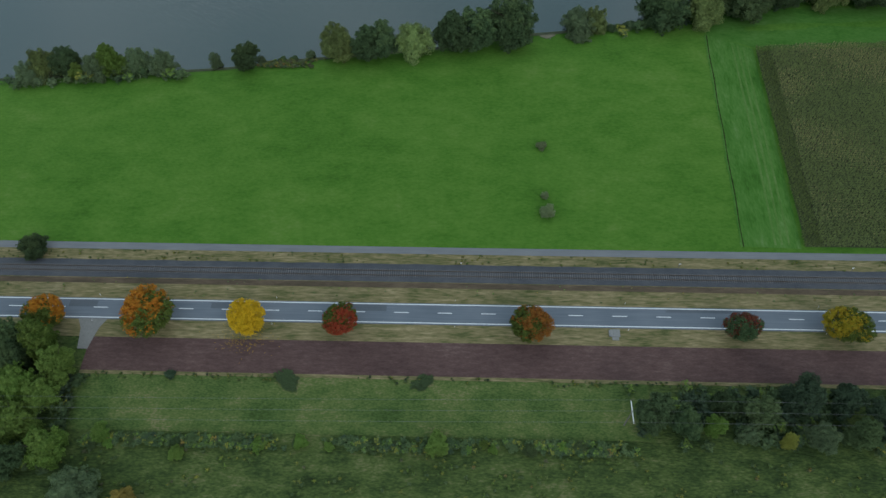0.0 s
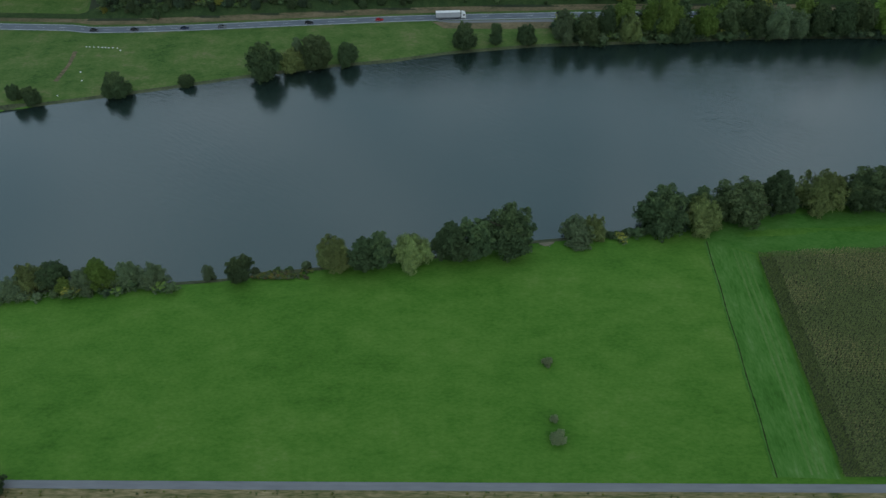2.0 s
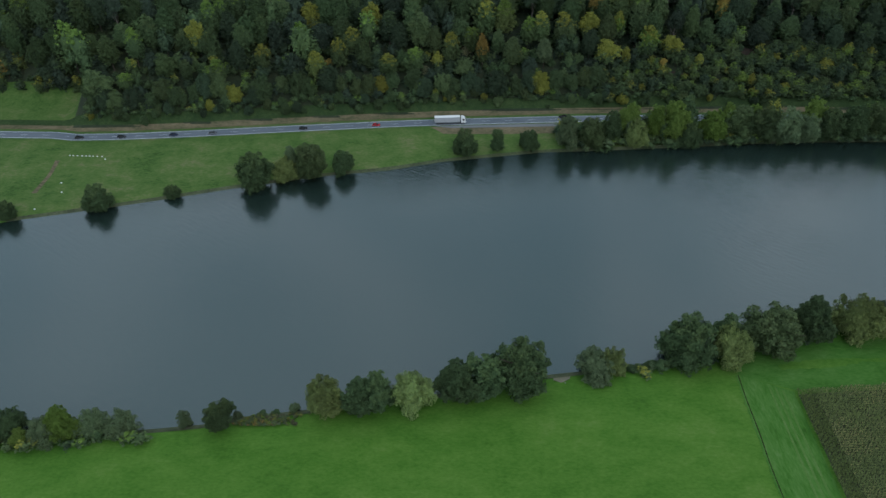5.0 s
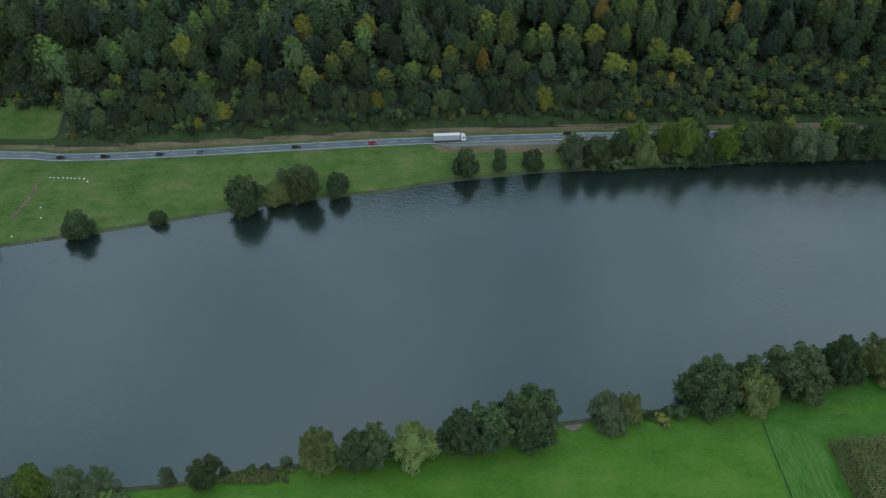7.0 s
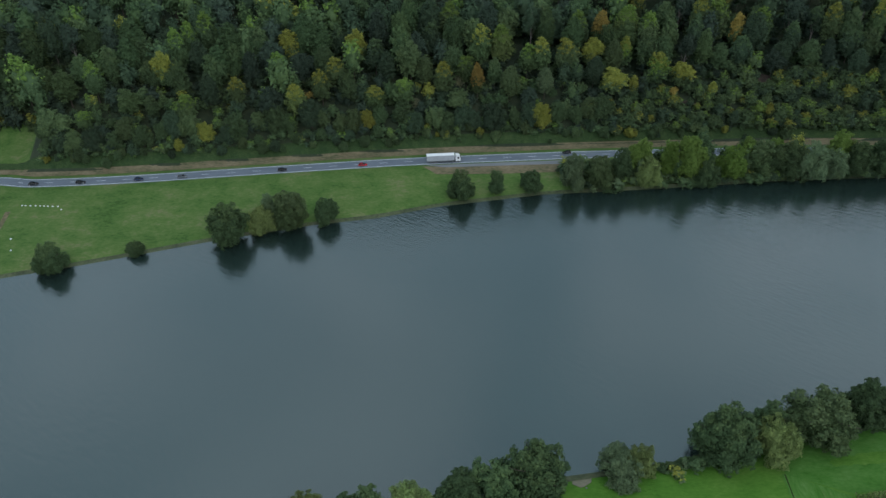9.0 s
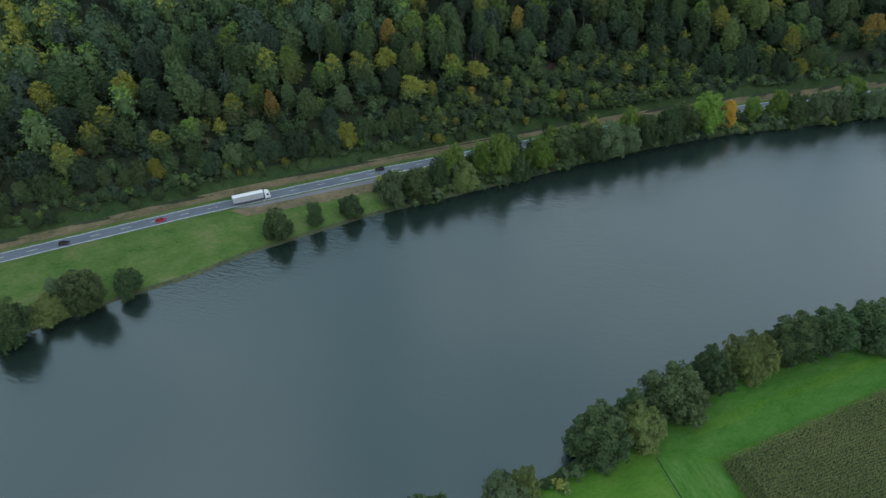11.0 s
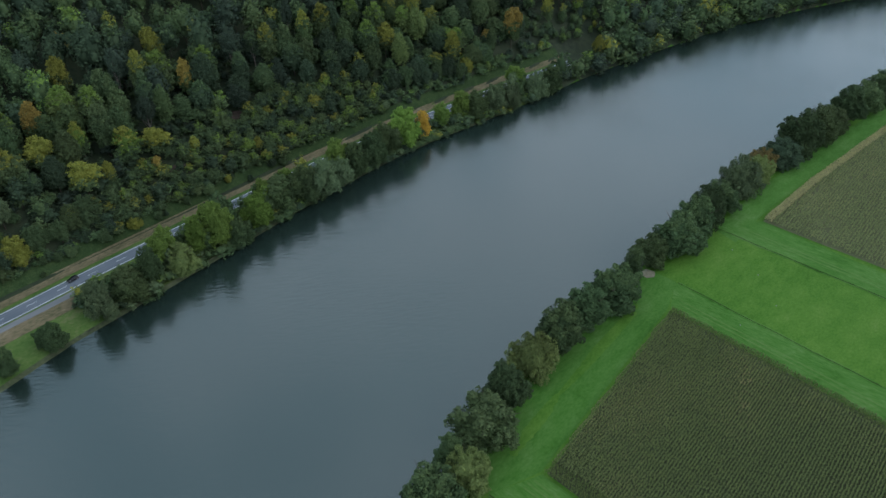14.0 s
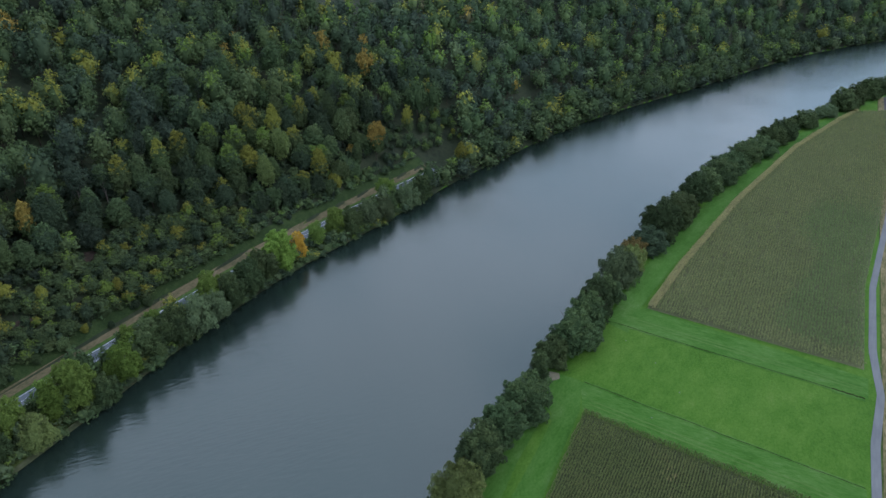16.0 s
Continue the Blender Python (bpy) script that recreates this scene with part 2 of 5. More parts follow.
# Alder, olive, deep, mid, moss: extra blue put in for distance haze.
LEAF = {
    "alder": leaf("alder_leaves", 0.067, 0.105, 0.046),
    "olive": leaf("olive_leaves", 0.087, 0.127, 0.052),
    "bright": leaf("bright_green_leaves", 0.122, 0.196, 0.040),
    "lime": leaf("lime_leaves", 0.140, 0.208, 0.047),
    "pale_willow": leaf("pale_willow_leaves", 0.205, 0.265, 0.090),
    "grey_willow": leaf("grey_willow_leaves", 0.114, 0.156, 0.078),
    "gold": leaf("golden_leaves", 0.62, 0.38, 0.02),
    "orange": leaf("orange_leaves", 0.52, 0.30, 0.05),
    "maple": leaf("maple_green_leaves", 0.100, 0.128, 0.028),
    "copper": warm("copper_leaves", (0.34, 0.15, 0.022), (0.46, 0.14, 0.020), (0.42, 0.23, 0.025)),
    "crimson": warm("crimson_leaves", (0.18, 0.060, 0.026), (0.36, 0.045, 0.028), (0.28, 0.10, 0.028)),
    "rust": warm("rust_leaves", (0.20, 0.13, 0.032), (0.36, 0.12, 0.028), (0.30, 0.18, 0.03)),
    "dark_red": warm("dark_red_leaves", (0.075, 0.055, 0.036), (0.13, 0.045, 0.032), (0.34, 0.04, 0.028)),
    "amber": warm("amber_leaves", (0.18, 0.19, 0.025), (0.36, 0.28, 0.022), (0.40, 0.20, 0.02)),
    "russet": leaf("russet_leaves", 0.17, 0.13, 0.05),
    "deep": leaf("deep_green_leaves", 0.058, 0.088, 0.050),
    "mid": leaf("mid_green_leaves", 0.080, 0.120, 0.054),
    "moss": leaf("moss_green_leaves", 0.102, 0.142, 0.061),
    "yellow": leaf("yellow_green_leaves", 0.215, 0.220, 0.046),
    "corn": leaf("corn_leaves", 0.150, 0.177, 0.068, (0.66, 1.0, 1.35)),
    "corn_dry": leaf("dry_corn_leaves", 0.27, 0.24, 0.115, (0.72, 1.0, 1.3)),
    "twiggy": leaf("bare_twigs", 0.17, 0.21, 0.10),
    "corn_pale": leaf("pale_corn_leaves", 0.186, 0.208, 0.088, (0.68, 1.0, 1.35)),
    "corn_fresh": leaf("fresh_corn_leaves", 0.160, 0.212, 0.072, (0.66, 1.0, 1.35)),
    "corn_green": leaf("green_corn_leaves", 0.160, 0.212, 0.084, (0.68, 1.0, 1.35)),
    "fawn": leaf("fawn_leaves", 0.120, 0.122, 0.068),
    # Darkest leaf tone: shade between crowns put into the colour; pines use it too.
    "yew": leaf("dark_shade_leaves", 0.052, 0.076, 0.051),
    "tip": leaf("light_green_leaves", 0.136, 0.175, 0.060),
    "bronze": leaf("bronze_leaves", 0.265, 0.190, 0.052),
    "fresh": leaf("fresh_green_leaves", 0.178, 0.290, 0.056),
    "straw": leaf("straw_corn_leaves", 0.45, 0.43, 0.20, (0.72, 1.0, 1.3)),
}

water_mat = bpy.data.materials.new("river_water")
water_mat.use_nodes = True
n, l = water_mat.node_tree.nodes, water_mat.node_tree.links
b = n["Principled BSDF"]
b.inputs["Roughness"].default_value, b.inputs["IOR"].default_value = 0.19, 1.45
b.inputs["Specular IOR Level"].default_value = 1.0
b.inputs["Specular Tint"].default_value = (0.86, 1.0, 1.0, 1)
g = n.new("ShaderNodeNewGeometry")
murk = n.new("ShaderNodeTexNoise")
murk.inputs["Scale"].default_value, murk.inputs["Detail"].default_value = 0.012, 3
tint = n.new("ShaderNodeValToRGB")
tint.color_ramp.elements[0].position, tint.color_ramp.elements[0].color = 0.3, (0.0085, 0.0155, 0.0120, 1)
tint.color_ramp.elements[1].position, tint.color_ramp.elements[1].color = 0.7, (0.0100, 0.0185, 0.0150, 1)
l.new(g.outputs["Position"], murk.inputs["Vector"])
l.new(murk.outputs["Fac"], tint.inputs["Fac"])
l.new(tint.outputs["Color"], b.inputs["Base Color"])
turn = n.new("ShaderNodeMapping")
turn.vector_type = "TEXTURE"
turn.inputs["Rotation"].default_value, turn.inputs["Scale"].default_value = (0, 0, radians(-38)), (4.0, 1.1, 1.0)
rip = n.new("ShaderNodeTexNoise")
rip.inputs["Scale"].default_value, rip.inputs["Detail"].default_value = 0.8, 4
gust = n.new("ShaderNodeTexNoise")
gust.inputs["Scale"].default_value, gust.inputs["Detail"].default_value = 0.011, 2
calm = n.new("ShaderNodeMapRange")
calm.inputs["From Min"].default_value, calm.inputs["From Max"].default_value = 0.44, 0.68
calm.inputs["To Min"].default_value, calm.inputs["To Max"].default_value = 0.14, 1.0
wave = n.new("ShaderNodeMath")
wave.operation = "MULTIPLY"
bp = n.new("ShaderNodeBump")
bp.inputs["Strength"].default_value, bp.inputs["Distance"].default_value = 1.0, 0.17
l.new(g.outputs["Position"], turn.inputs["Vector"])
l.new(turn.outputs["Vector"], rip.inputs["Vector"])
l.new(g.outputs["Position"], gust.inputs["Vector"])
apart, lee, sum_up = n.new("ShaderNodeSeparateXYZ"), n.new("ShaderNodeMapRange"), n.new("ShaderNodeMath")
lee.inputs["From Min"].default_value, lee.inputs["From Max"].default_value, lee.inputs["To Max"].default_value = 300, 350, 0.2
sum_up.operation = "ADD"
l.new(g.outputs["Position"], apart.inputs["Vector"])
l.new(apart.outputs["Y"], lee.inputs["Value"])
l.new(gust.outputs["Fac"], sum_up.inputs[0])
l.new(lee.outputs["Result"], sum_up.inputs[1])
l.new(sum_up.outputs["Value"], calm.inputs["Value"])
l.new(rip.outputs["Fac"], wave.inputs[0])
l.new(calm.outputs["Result"], wave.inputs[1])
l.new(wave.outputs["Value"], bp.inputs["Height"])
l.new(bp.outputs["Normal"], b.inputs["Normal"])

# ---- plan of the valley ----
NEAR_BANK = [(-3000, 20), (-300, 172), (-164, 184.5), (-98, 189.8), (-83, 191.3), (-70, 194.4), (-49, 197.2), (-10, 202.6), (27, 211), (60, 215), (100, 226), (135, 233), (177, 232), (235, 229), (296, 226), (350, 221), (438, 206), (547, 181), (620, 157), (656, 143), (786, 92), (900, 40), (1100, -65), (3500, -1500)]
FAR_BANK = [(-3000, 100), (-300, 278), (-214, 302), (-190, 308), (-158, 316), (-140, 321), (-106, 331), (-61, 342), (-34, 346), (-7, 354), (42, 362), (75, 363.5), (108, 365.5), (150, 368.5), (185, 369.5), (215, 369.4), (240, 367), (262, 363.5), (300, 357.5), (369, 350), (425, 339.5), (506, 322.5), (570, 299), (644, 268), (730, 233), (837, 191), (926, 140), (984, 101), (1110, 20), (3600, -1450)]
FAR_ROAD = [(-3000, 259.6), (-300, 380.2), (-230, 376.2), (-200, 374.7), (-172, 375.2), (-144, 376.9), (-88, 381.7), (-31, 386.2), (0, 387.6), (60, 389.5), (100, 389.5), (135, 389.2), (170, 388.5), (215, 386.1), (259, 382.1), (315, 374.6), (371, 365.6), (430, 355.6), (510, 340.6), (578, 317.6), (652, 287.6), (739, 251.6), (846, 209.6), (936, 157.6), (996, 117.6), (1120, 38), (3600, -1425)]


def smooth(v):
    v = np.clip(v, 0, 1)
    return v * v * (3 - 2 * v)


def side(line, x, y):
    """Distance from a line of the plan, positive to its left (the hill's side)."""
    p = np.array(line, float)
    x, y = np.asarray(x, float), np.asarray(y, float)
    best, sign = np.full(x.shape, 1e18), np.ones(x.shape)
    for (ax, ay), (bx, by) in zip(p[:-1], p[1:]):
        ux, uy = bx - ax, by - ay
        s = np.clip(((x - ax) * ux + (y - ay) * uy) / (ux * ux + uy * uy), 0, 1)
        d = (x - ax - s * ux) ** 2 + (y - ay - s * uy) ** 2
        near = d < best
        sign = np.where(near, np.sign(ux * (y - ay) - uy * (x - ax)), sign)
        best = np.where(near, d, best)
    return np.sqrt(best) * np.where(sign == 0, 1, sign)


def swell(x, y, size):
    return np.sin(x / size + 1.3 * np.sin(y / size * 0.7)) * np.cos(y / size * 1.1 + 0.9 * np.sin(x / size * 0.6))


def height(x, y):
    x, y = np.asarray(x, float), np.asarray(y, float)
    south, north, beyond = -side(NEAR_BANK, x, y), side(FAR_BANK, x, y), side(FAR_ROAD, x, y)
    z_s = 1.3 * smooth(south / 4) + 0.8 * smooth((south - 4) / 14) + 1.0 * smooth((205 - y) / 90) * (south > 0) + 0.9 * smooth((114 - y) / 18) * (south > 0)
    z_s = np.where(south < 0, np.maximum(south * 0.4, -2.5), z_s)
    gap = np.maximum(north - beyond, 12)
    z_n = 1.4 * smooth(north / 4) + 3.1 * smooth((north - 3) / np.maximum(gap - 9, 6))
    up = np.maximum(beyond - 6, 0)
    hill = 1.6 * smooth(up / 7) + 0.80 * np.clip(up - 4, 0, 26) + 0.44 * np.maximum(up - 30, 0)
    hill = np.minimum(hill, 150 - 6000 / (hill + 60) + 6000 / 210)
    hill += 3.0 * swell(x, y, 38) * smooth((up - 12) / 40)
    wedge = smooth((-198 - x) / 12) * smooth((424 - y) / 14)
    hill = hill * (1 - wedge) + wedge * (1.2 + 0.16 * np.maximum(up - 5, 0))
    z_n = np.where(north < 0, np.maximum(north * 0.4, -2.5), z_n + hill)
    return np.where(south > 0, z_s, np.where(north > 0, z_n, np.maximum(z_s, z_n)))


# ---- mesh helpers ----
def mesh_of(name, verts, faces, mats, index=None, flat=True):
    me = bpy.data.meshes.new(name)
    me.from_pydata([tuple(v) for v in verts] if not isinstance(verts, np.ndarray) else verts.tolist(), [], faces if isinstance(faces, list) else faces.tolist())
    for m in mats if isinstance(mats, (list, tuple)) else [mats]:
        me.materials.append(m)
    if index is not None:
        me.polygons.foreach_set("material_index", np.asarray(index, np.int32))
    if not flat:
        me.polygons.foreach_set("use_smooth", np.ones(len(me.polygons), bool))
    me.update()
    return me


def bm_mesh(name, bm, material, flat=True):
    me = bpy.data.meshes.new(name)
    bm.to_mesh(me)
    bm.free()
    me.materials.append(material)
    if not flat:
        me.polygons.foreach_set("use_smooth", np.ones(len(me.polygons), bool))
    return me


def part(name, bm, material, parent, label="", flat=True):
    ob = new(name, bm_mesh(name, bm, material, flat) if isinstance(bm, bmesh.types.BMesh) else bm)
    ob.parent = parent
    return tagged(ob, label=label)


def box(bm, x0, x1, y0, y1, z0, z1, bevel=0.0):
    r = bmesh.ops.create_cube(bm, size=1.0)["verts"]
    for v in r:
        v.co = Vector((x0 + (v.co.x + 0.5) * (x1 - x0), y0 + (v.co.y + 0.5) * (y1 - y0), z0 + (v.co.z + 0.5) * (z1 - z0)))
    if bevel:
        bmesh.ops.bevel(bm, geom=list({e for v in r for e in v.link_edges}), offset=bevel, segments=2, affect="EDGES", profile=0.6)
    return bm


def tube(bm, path, radii, sides=7):
    """A tapered tube along a line of points."""
    rings = []
    for i, p in enumerate(path):
        p = Vector(p)
        d = (Vector(path[min(i + 1, len(path) - 1)]) - Vector(path[max(i - 1, 0)])).normalized()
        u = d.cross(Vector((0.3, 1, 0.2))).normalized()
        w = d.cross(u)
        rings.append([bm.verts.new(p + (u * math.cos(2 * math.pi * k / sides) + w * math.sin(2 * math.pi * k / sides)) * radii[i]) for k in range(sides)])
    for a, c in zip(rings, rings[1:]):
        for k in range(sides):
            bm.faces.new((a[k], a[(k + 1) % sides], c[(k + 1) % sides], c[k]))
    bm.faces.new(rings[0][::-1])
    bm.faces.new(rings[-1])
    return bm


def drape(name, low, high, across, lift, material, label, category, step=3.0):
    """A sheet of ground between two lines of the plan, laid a little above the ground."""
    low, high = np.array(low, float), np.array(high, float)
    count = max(2, int(np.hypot(*np.diff(low, axis=0).T).sum() / step))

    def along(p):
        s = np.r_[0, np.cumsum(np.hypot(*np.diff(p, axis=0).T))]
        q = np.linspace(0, s[-1], count)
        return np.stack([np.interp(q, s, p[:, 0]), np.interp(q, s, p[:, 1])], 1)

    a, c = along(low), along(high)
    w = np.linspace(0, 1, across + 1)[None, :, None]
    xy = (a[:, None] * (1 - w) + c[:, None] * w).reshape(-1, 2)
    z = height(xy[:, 0], xy[:, 1]) + lift
    i = np.arange((count - 1) * (across + 1)).reshape(count - 1, across + 1)[:, :-1].ravel()
    faces = np.stack([i, i + across + 1, i + across + 2, i + 1], 1)
    ob = new(name, mesh_of(name, np.c_[xy, z], faces, material, flat=False))
    return tagged(ob, label, category, kind="structure")


def offset(line, d):
    p = np.array(line, float)
    t = np.gradient(p, axis=0)
    t /= np.hypot(*t.T)[:, None]
    return (p + np.stack([-t[:, 1], t[:, 0]], 1) * d).tolist()


def finer(line, step=6.0):
    p = np.array(line, float)
    s = np.r_[0, np.cumsum(np.hypot(*np.diff(p, axis=0).T))]
    q = np.linspace(0, s[-1], max(2, int(s[-1] / step)))
    out = np.stack([np.interp(q, s, p[:, 0]), np.interp(q, s, p[:, 1])], 1)
    for _ in range(3):
        out[1:-1] = (out[:-2] + 2 * out[1:-1] + out[2:]) / 4
    return out.tolist()


def within(line, x0, x1):
    return [p for p in line if x0 <= p[0] <= x1]


# ---- the ground, the river ----
gx = np.unique(np.r_[np.linspace(-4500, -420, 16), np.arange(-420, 520, 4.0), np.arange(520, 1300, 9.0), np.linspace(1300, 4500, 16)])
gy = np.unique(np.r_[np.linspace(-4500, 0, 18), np.arange(0, 176, 4.0), np.arange(176, 400, 2.8), np.arange(400, 720, 8.0), np.linspace(720, 4500, 16)])
GX, GY = np.meshgrid(gx, gy)
GZ = height(GX.ravel(), GY.ravel())
nx, ny = len(gx), len(gy)
i = (np.arange(ny - 1)[:, None] * nx + np.arange(nx - 1)[None, :]).ravel()
gfaces = np.stack([i, i + 1, i + nx + 1, i + nx], 1)
mid = np.c_[GX.ravel(), GY.ravel(), GZ][gfaces].mean(1)
m_south, m_north, m_road = -side(NEAR_BANK, mid[:, 0], mid[:, 1]), side(FAR_BANK, mid[:, 0], mid[:, 1]), side(FAR_ROAD, mid[:, 0], mid[:, 1])
kinds = np.zeros(len(mid), int)
kinds[(mid[:, 1] <= 112) & (m_south > 0)] = 1
kinds[(m_north > 0)] = 2
kinds[(m_north > 0) & (mid[:, 0] > 54)] = 1
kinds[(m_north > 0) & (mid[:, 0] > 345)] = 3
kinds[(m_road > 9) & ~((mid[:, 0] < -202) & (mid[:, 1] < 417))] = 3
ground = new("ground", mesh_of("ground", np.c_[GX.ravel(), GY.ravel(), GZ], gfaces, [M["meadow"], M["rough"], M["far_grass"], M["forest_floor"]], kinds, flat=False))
tagged(ground, "green meadows and a wooded slope on either side of a river", "ground", kind="structure")

wa, wb = finer(NEAR_BANK, 40), finer(FAR_BANK, 40)
ws = np.r_[np.array(offset(wa, -6)), np.array(offset(wb, 6))[::-1]]
river = new("water", mesh_of("water", np.c_[ws, np.zeros(len(ws))], [list(range(len(ws)))], water_mat))
tagged(river, "calm slate-grey river with faint ripples under clouds", "river", kind="structure")

shore_s, shore_n = finer(within(NEAR_BANK, -310, 1110), 4), finer(within(FAR_BANK, -310, 345), 4)
drape("bank_near", offset(shore_s, -1.8), offset(shore_s, 1.0), 4, 0.16, M["bank"], "low stony earth edge of the near river bank", "river bank", step=2.5)
drape("bank_far", offset(shore_n, -1.0), offset(shore_n, 1.6), 4, 0.16, M["bank"], "low stony earth edge of the far river bank", "river bank", step=2.5)


# ---- fields, verges and ways on the near side ----
def strip(name, y0, y1, across, lift, material, label, category, x0=-420, x1=700):
    return drape(name, [(x0, y0), (x1, y0)], [(x0, y1), (x1, y1)], across, lift, material, label, category, step=8)


strip("fallow_grass", 56.5, 71.8, 4, 0.05, M["fallow"], "uneven fallow grass beside a ploughed strip", "grass", -99, 50)
strip("ploughed_field", 72.0, 82.4, 4, 0.07, M["soil"], "narrow strip of bare reddish-brown ploughed soil", "field", -99, 420)
strip("field_edge", 71.5, 72.5, 2, 0.10, M["verge"], "thin straw-coloured grass edge of the ploughed strip", "verge", -99, 420)
strip("verge_south", 82.2, 87.9, 3, 0.09, M["verge"], "dry mown grass verge beside the road", "verge")
strip("verge_middle", 93.9, 101.0, 3, 0.08, M["verge"], "dry tussocky grass between road and railway", "verge")
strip("weedy_edge", 99.0, 100.8, 2, 0.12, M["withered"], "brown withered weeds along the railway bed", "verge")
strip("verge_north", 106.4, 111.4, 3, 0.08, M["verge"], "dry weedy grass beside the railway", "verge")
road = strip("road", 87.5, 94.1, 4, 0.14, M["asphalt"], "grey asphalt country road with white edge lines", "road")
drape("path", [(-420, 111.3), (0, 110.9), (120, 111.0), (225, 112.2), (243, 111.2), (255, 110.6), (268, 111.8), (285, 113.2), (340, 113.4), (385, 109.8), (430, 106.2), (700, 92)],
                  [(-420, 113.7), (0, 113.3), (120, 113.4), (225, 115.2), (243, 114.0), (255, 113.2), (268, 114.6), (285, 116.2), (340, 116.2), (385, 112.6), (430, 108.8), (700, 95)], 2, 0.12, M["path"], "narrow grey asphalt farm path along the meadow", "path", step=4)
drape("gravel_drive", [(-104.0, 87.6), (-102.4, 84.5), (-101.6, 78.5)], [(-95.8, 87.6), (-97.6, 84.5), (-98.8, 78.5)], 2, 0.16, M["gravel"], "short pale gravel drive joining the road", "drive", step=2)
drape("grass_strip", [(84.6, 115.4), (90.6, 209)], [(101.0, 114.8), (105.6, 201.5)], 4, 0.06, M["lush"], "bright green grass strip between ditch and corn", "grass", step=4)
drape("grass_strip_beyond", [(187.0, 116), (196.6, 207.5)], [(201.5, 116), (211.5, 213)], 4, 0.06, M["lush"], "bright green grass strip between corn and ditch", "grass", step=4)
drape("headland", [(90.6, 208.8), (106, 202.2), (196, 208), (212, 213)], [(89, 219), (110, 224), (196, 227.5), (213, 224)], 3, 0.05, M["headland"], "bright green grass headland along the river trees", "grass", step=4)
drape("headland_beyond", [(252, 206), (275, 206), (321, 201.5), (417, 188.5), (527, 167), (643, 131), (790, 66)], [(256, 217), (290, 216), (350, 210.5), (438, 195.5), (547, 170), (656, 132), (795, 80)], 3, 0.05, M["headland"], "bright green grass headland beside the large corn field", "grass", step=5)
drape("grass_strip_far", [(250.5, 116), (257, 217)], [(264, 116), (275, 204)], 4, 0.055, M["lush"], "bright green grass strip between ditch and corn", "grass", step=4)

# paler wheel tracks in the mown strips
for x0, x1, y0, y1 in ((93.4, 98.2, 116, 203), (95.3, 100.1, 116, 203), (97.4, 102.0, 116, 202), (191.0, 200.2, 117, 206), (193.0, 202.4, 117, 207), (254.5, 261.8, 118, 209), (256.4, 263.9, 118, 209)):
    drape("wheel_track", [(x0, y0), (x0 + (x1 - x0) * 0.5 + 0.3, (y0 + y1) / 2), (x1, y1)], [(x0 + 0.6, y0), (x0 + (x1 - x0) * 0.5 + 0.95, (y0 + y1) / 2), (x1 + 0.6, y1)], 1, 0.075, M["track_grass"], "pale worn wheel track in mown grass", "track", step=5)


def ditch(x0, y0, x1, y1, wide):
    """A shallow dark furrow with ragged grassy lips."""
    rng = random.Random(int(x0))
    count = 60
    verts, faces = [], []
    for k in range(count + 1):
        s = k / count
        x, y = x0 + (x1 - x0) * s + 0.12 * math.sin(s * 23 + x0), y0 + (y1 - y0) * s
        w = wide * (0.7 + 0.6 * rng.random())
        z = float(height(x, y))
        for dx, dz in ((-w, 0.06), (-0.5 * w, 0.20), (-0.2 * w, 0.08), (0.2 * w, 0.08), (0.5 * w, 0.17), (w, 0.06)):
            verts.append((x + dx, y, z + dz + 0.05 * rng.random()))
    index = []
    for k in range(count):
        for j in range(5):
            a = k * 6 + j
            faces.append((a, a + 1, a + 7, a + 6))
            index.append(1 if j == 2 else 0)
    ob = new("ditch", mesh_of("ditch", verts, faces, [M["lush"], M["ditch_earth"]], index, flat=False))
    return tagged(ob, "narrow dark drainage ditch with rough grassy edges", "ditch", kind="structure")


ditch(90.2, 209, 84.2, 115.2, 0.85)
ditch(212, 212, 202, 116.5, 0.75)
ditch(257.3, 217.7, 251.2, 128, 0.9)
ditch(251.2, 128, 250.4, 117, 2.0)
bare = drape("sandy_landing", [(207.5, 223), (210, 220.8), (213.2, 222.5)], [(208, 226), (210.5, 227.2), (212.8, 226)], 3, 0.12, M["sand"], "small bare sandy landing between river trees", "landing", step=1)
drape("sandy_shore", [(29.5, 208), (32, 206.6), (35, 208.5)], [(29.8, 209.8), (32, 210.9), (35.6, 211.2)], 3, 0.10, M["sand"], "small bare sandy gap in the river bank", "landing", step=1)

# road paint, laid on the road
ZR = float(height(0, 90.8)) + 0.14


def painted(name, x0, x1, y0, y1, lift=0.006, material="paint"):
    bm = bmesh.new()
    box(bm, x0, x1, y0, y1, ZR - 0.004, ZR + lift)
    return part(name, bm, M[material], road)


painted("edge_line", -420, 700, 87.92, 88.16)
painted("edge_line", -420, 700, 93.6, 93.84)
bm = bmesh.new()
box(bm, -2.0, 2.0, -0.1, 0.1, -0.004, 0.006)
dash_mesh = bm_mesh("lane_marking", bm, M["paint"])
for k in range(-34, 58):
    ob = part("lane_marking", dash_mesh, None, road)
    ob.location = (-14.8 + 12.0 * k, 91.15, ZR)
for x0, x1, y0, y1 in ((-68, -57, 91.4, 93.2), (-30, -19, 91.5, 93.4), (58, 78, 92.6, 93.5), (-108, -100, 91.3, 93.3)):
    painted("repair_patch", x0, x1, y0, y1, 0.003, "patch")

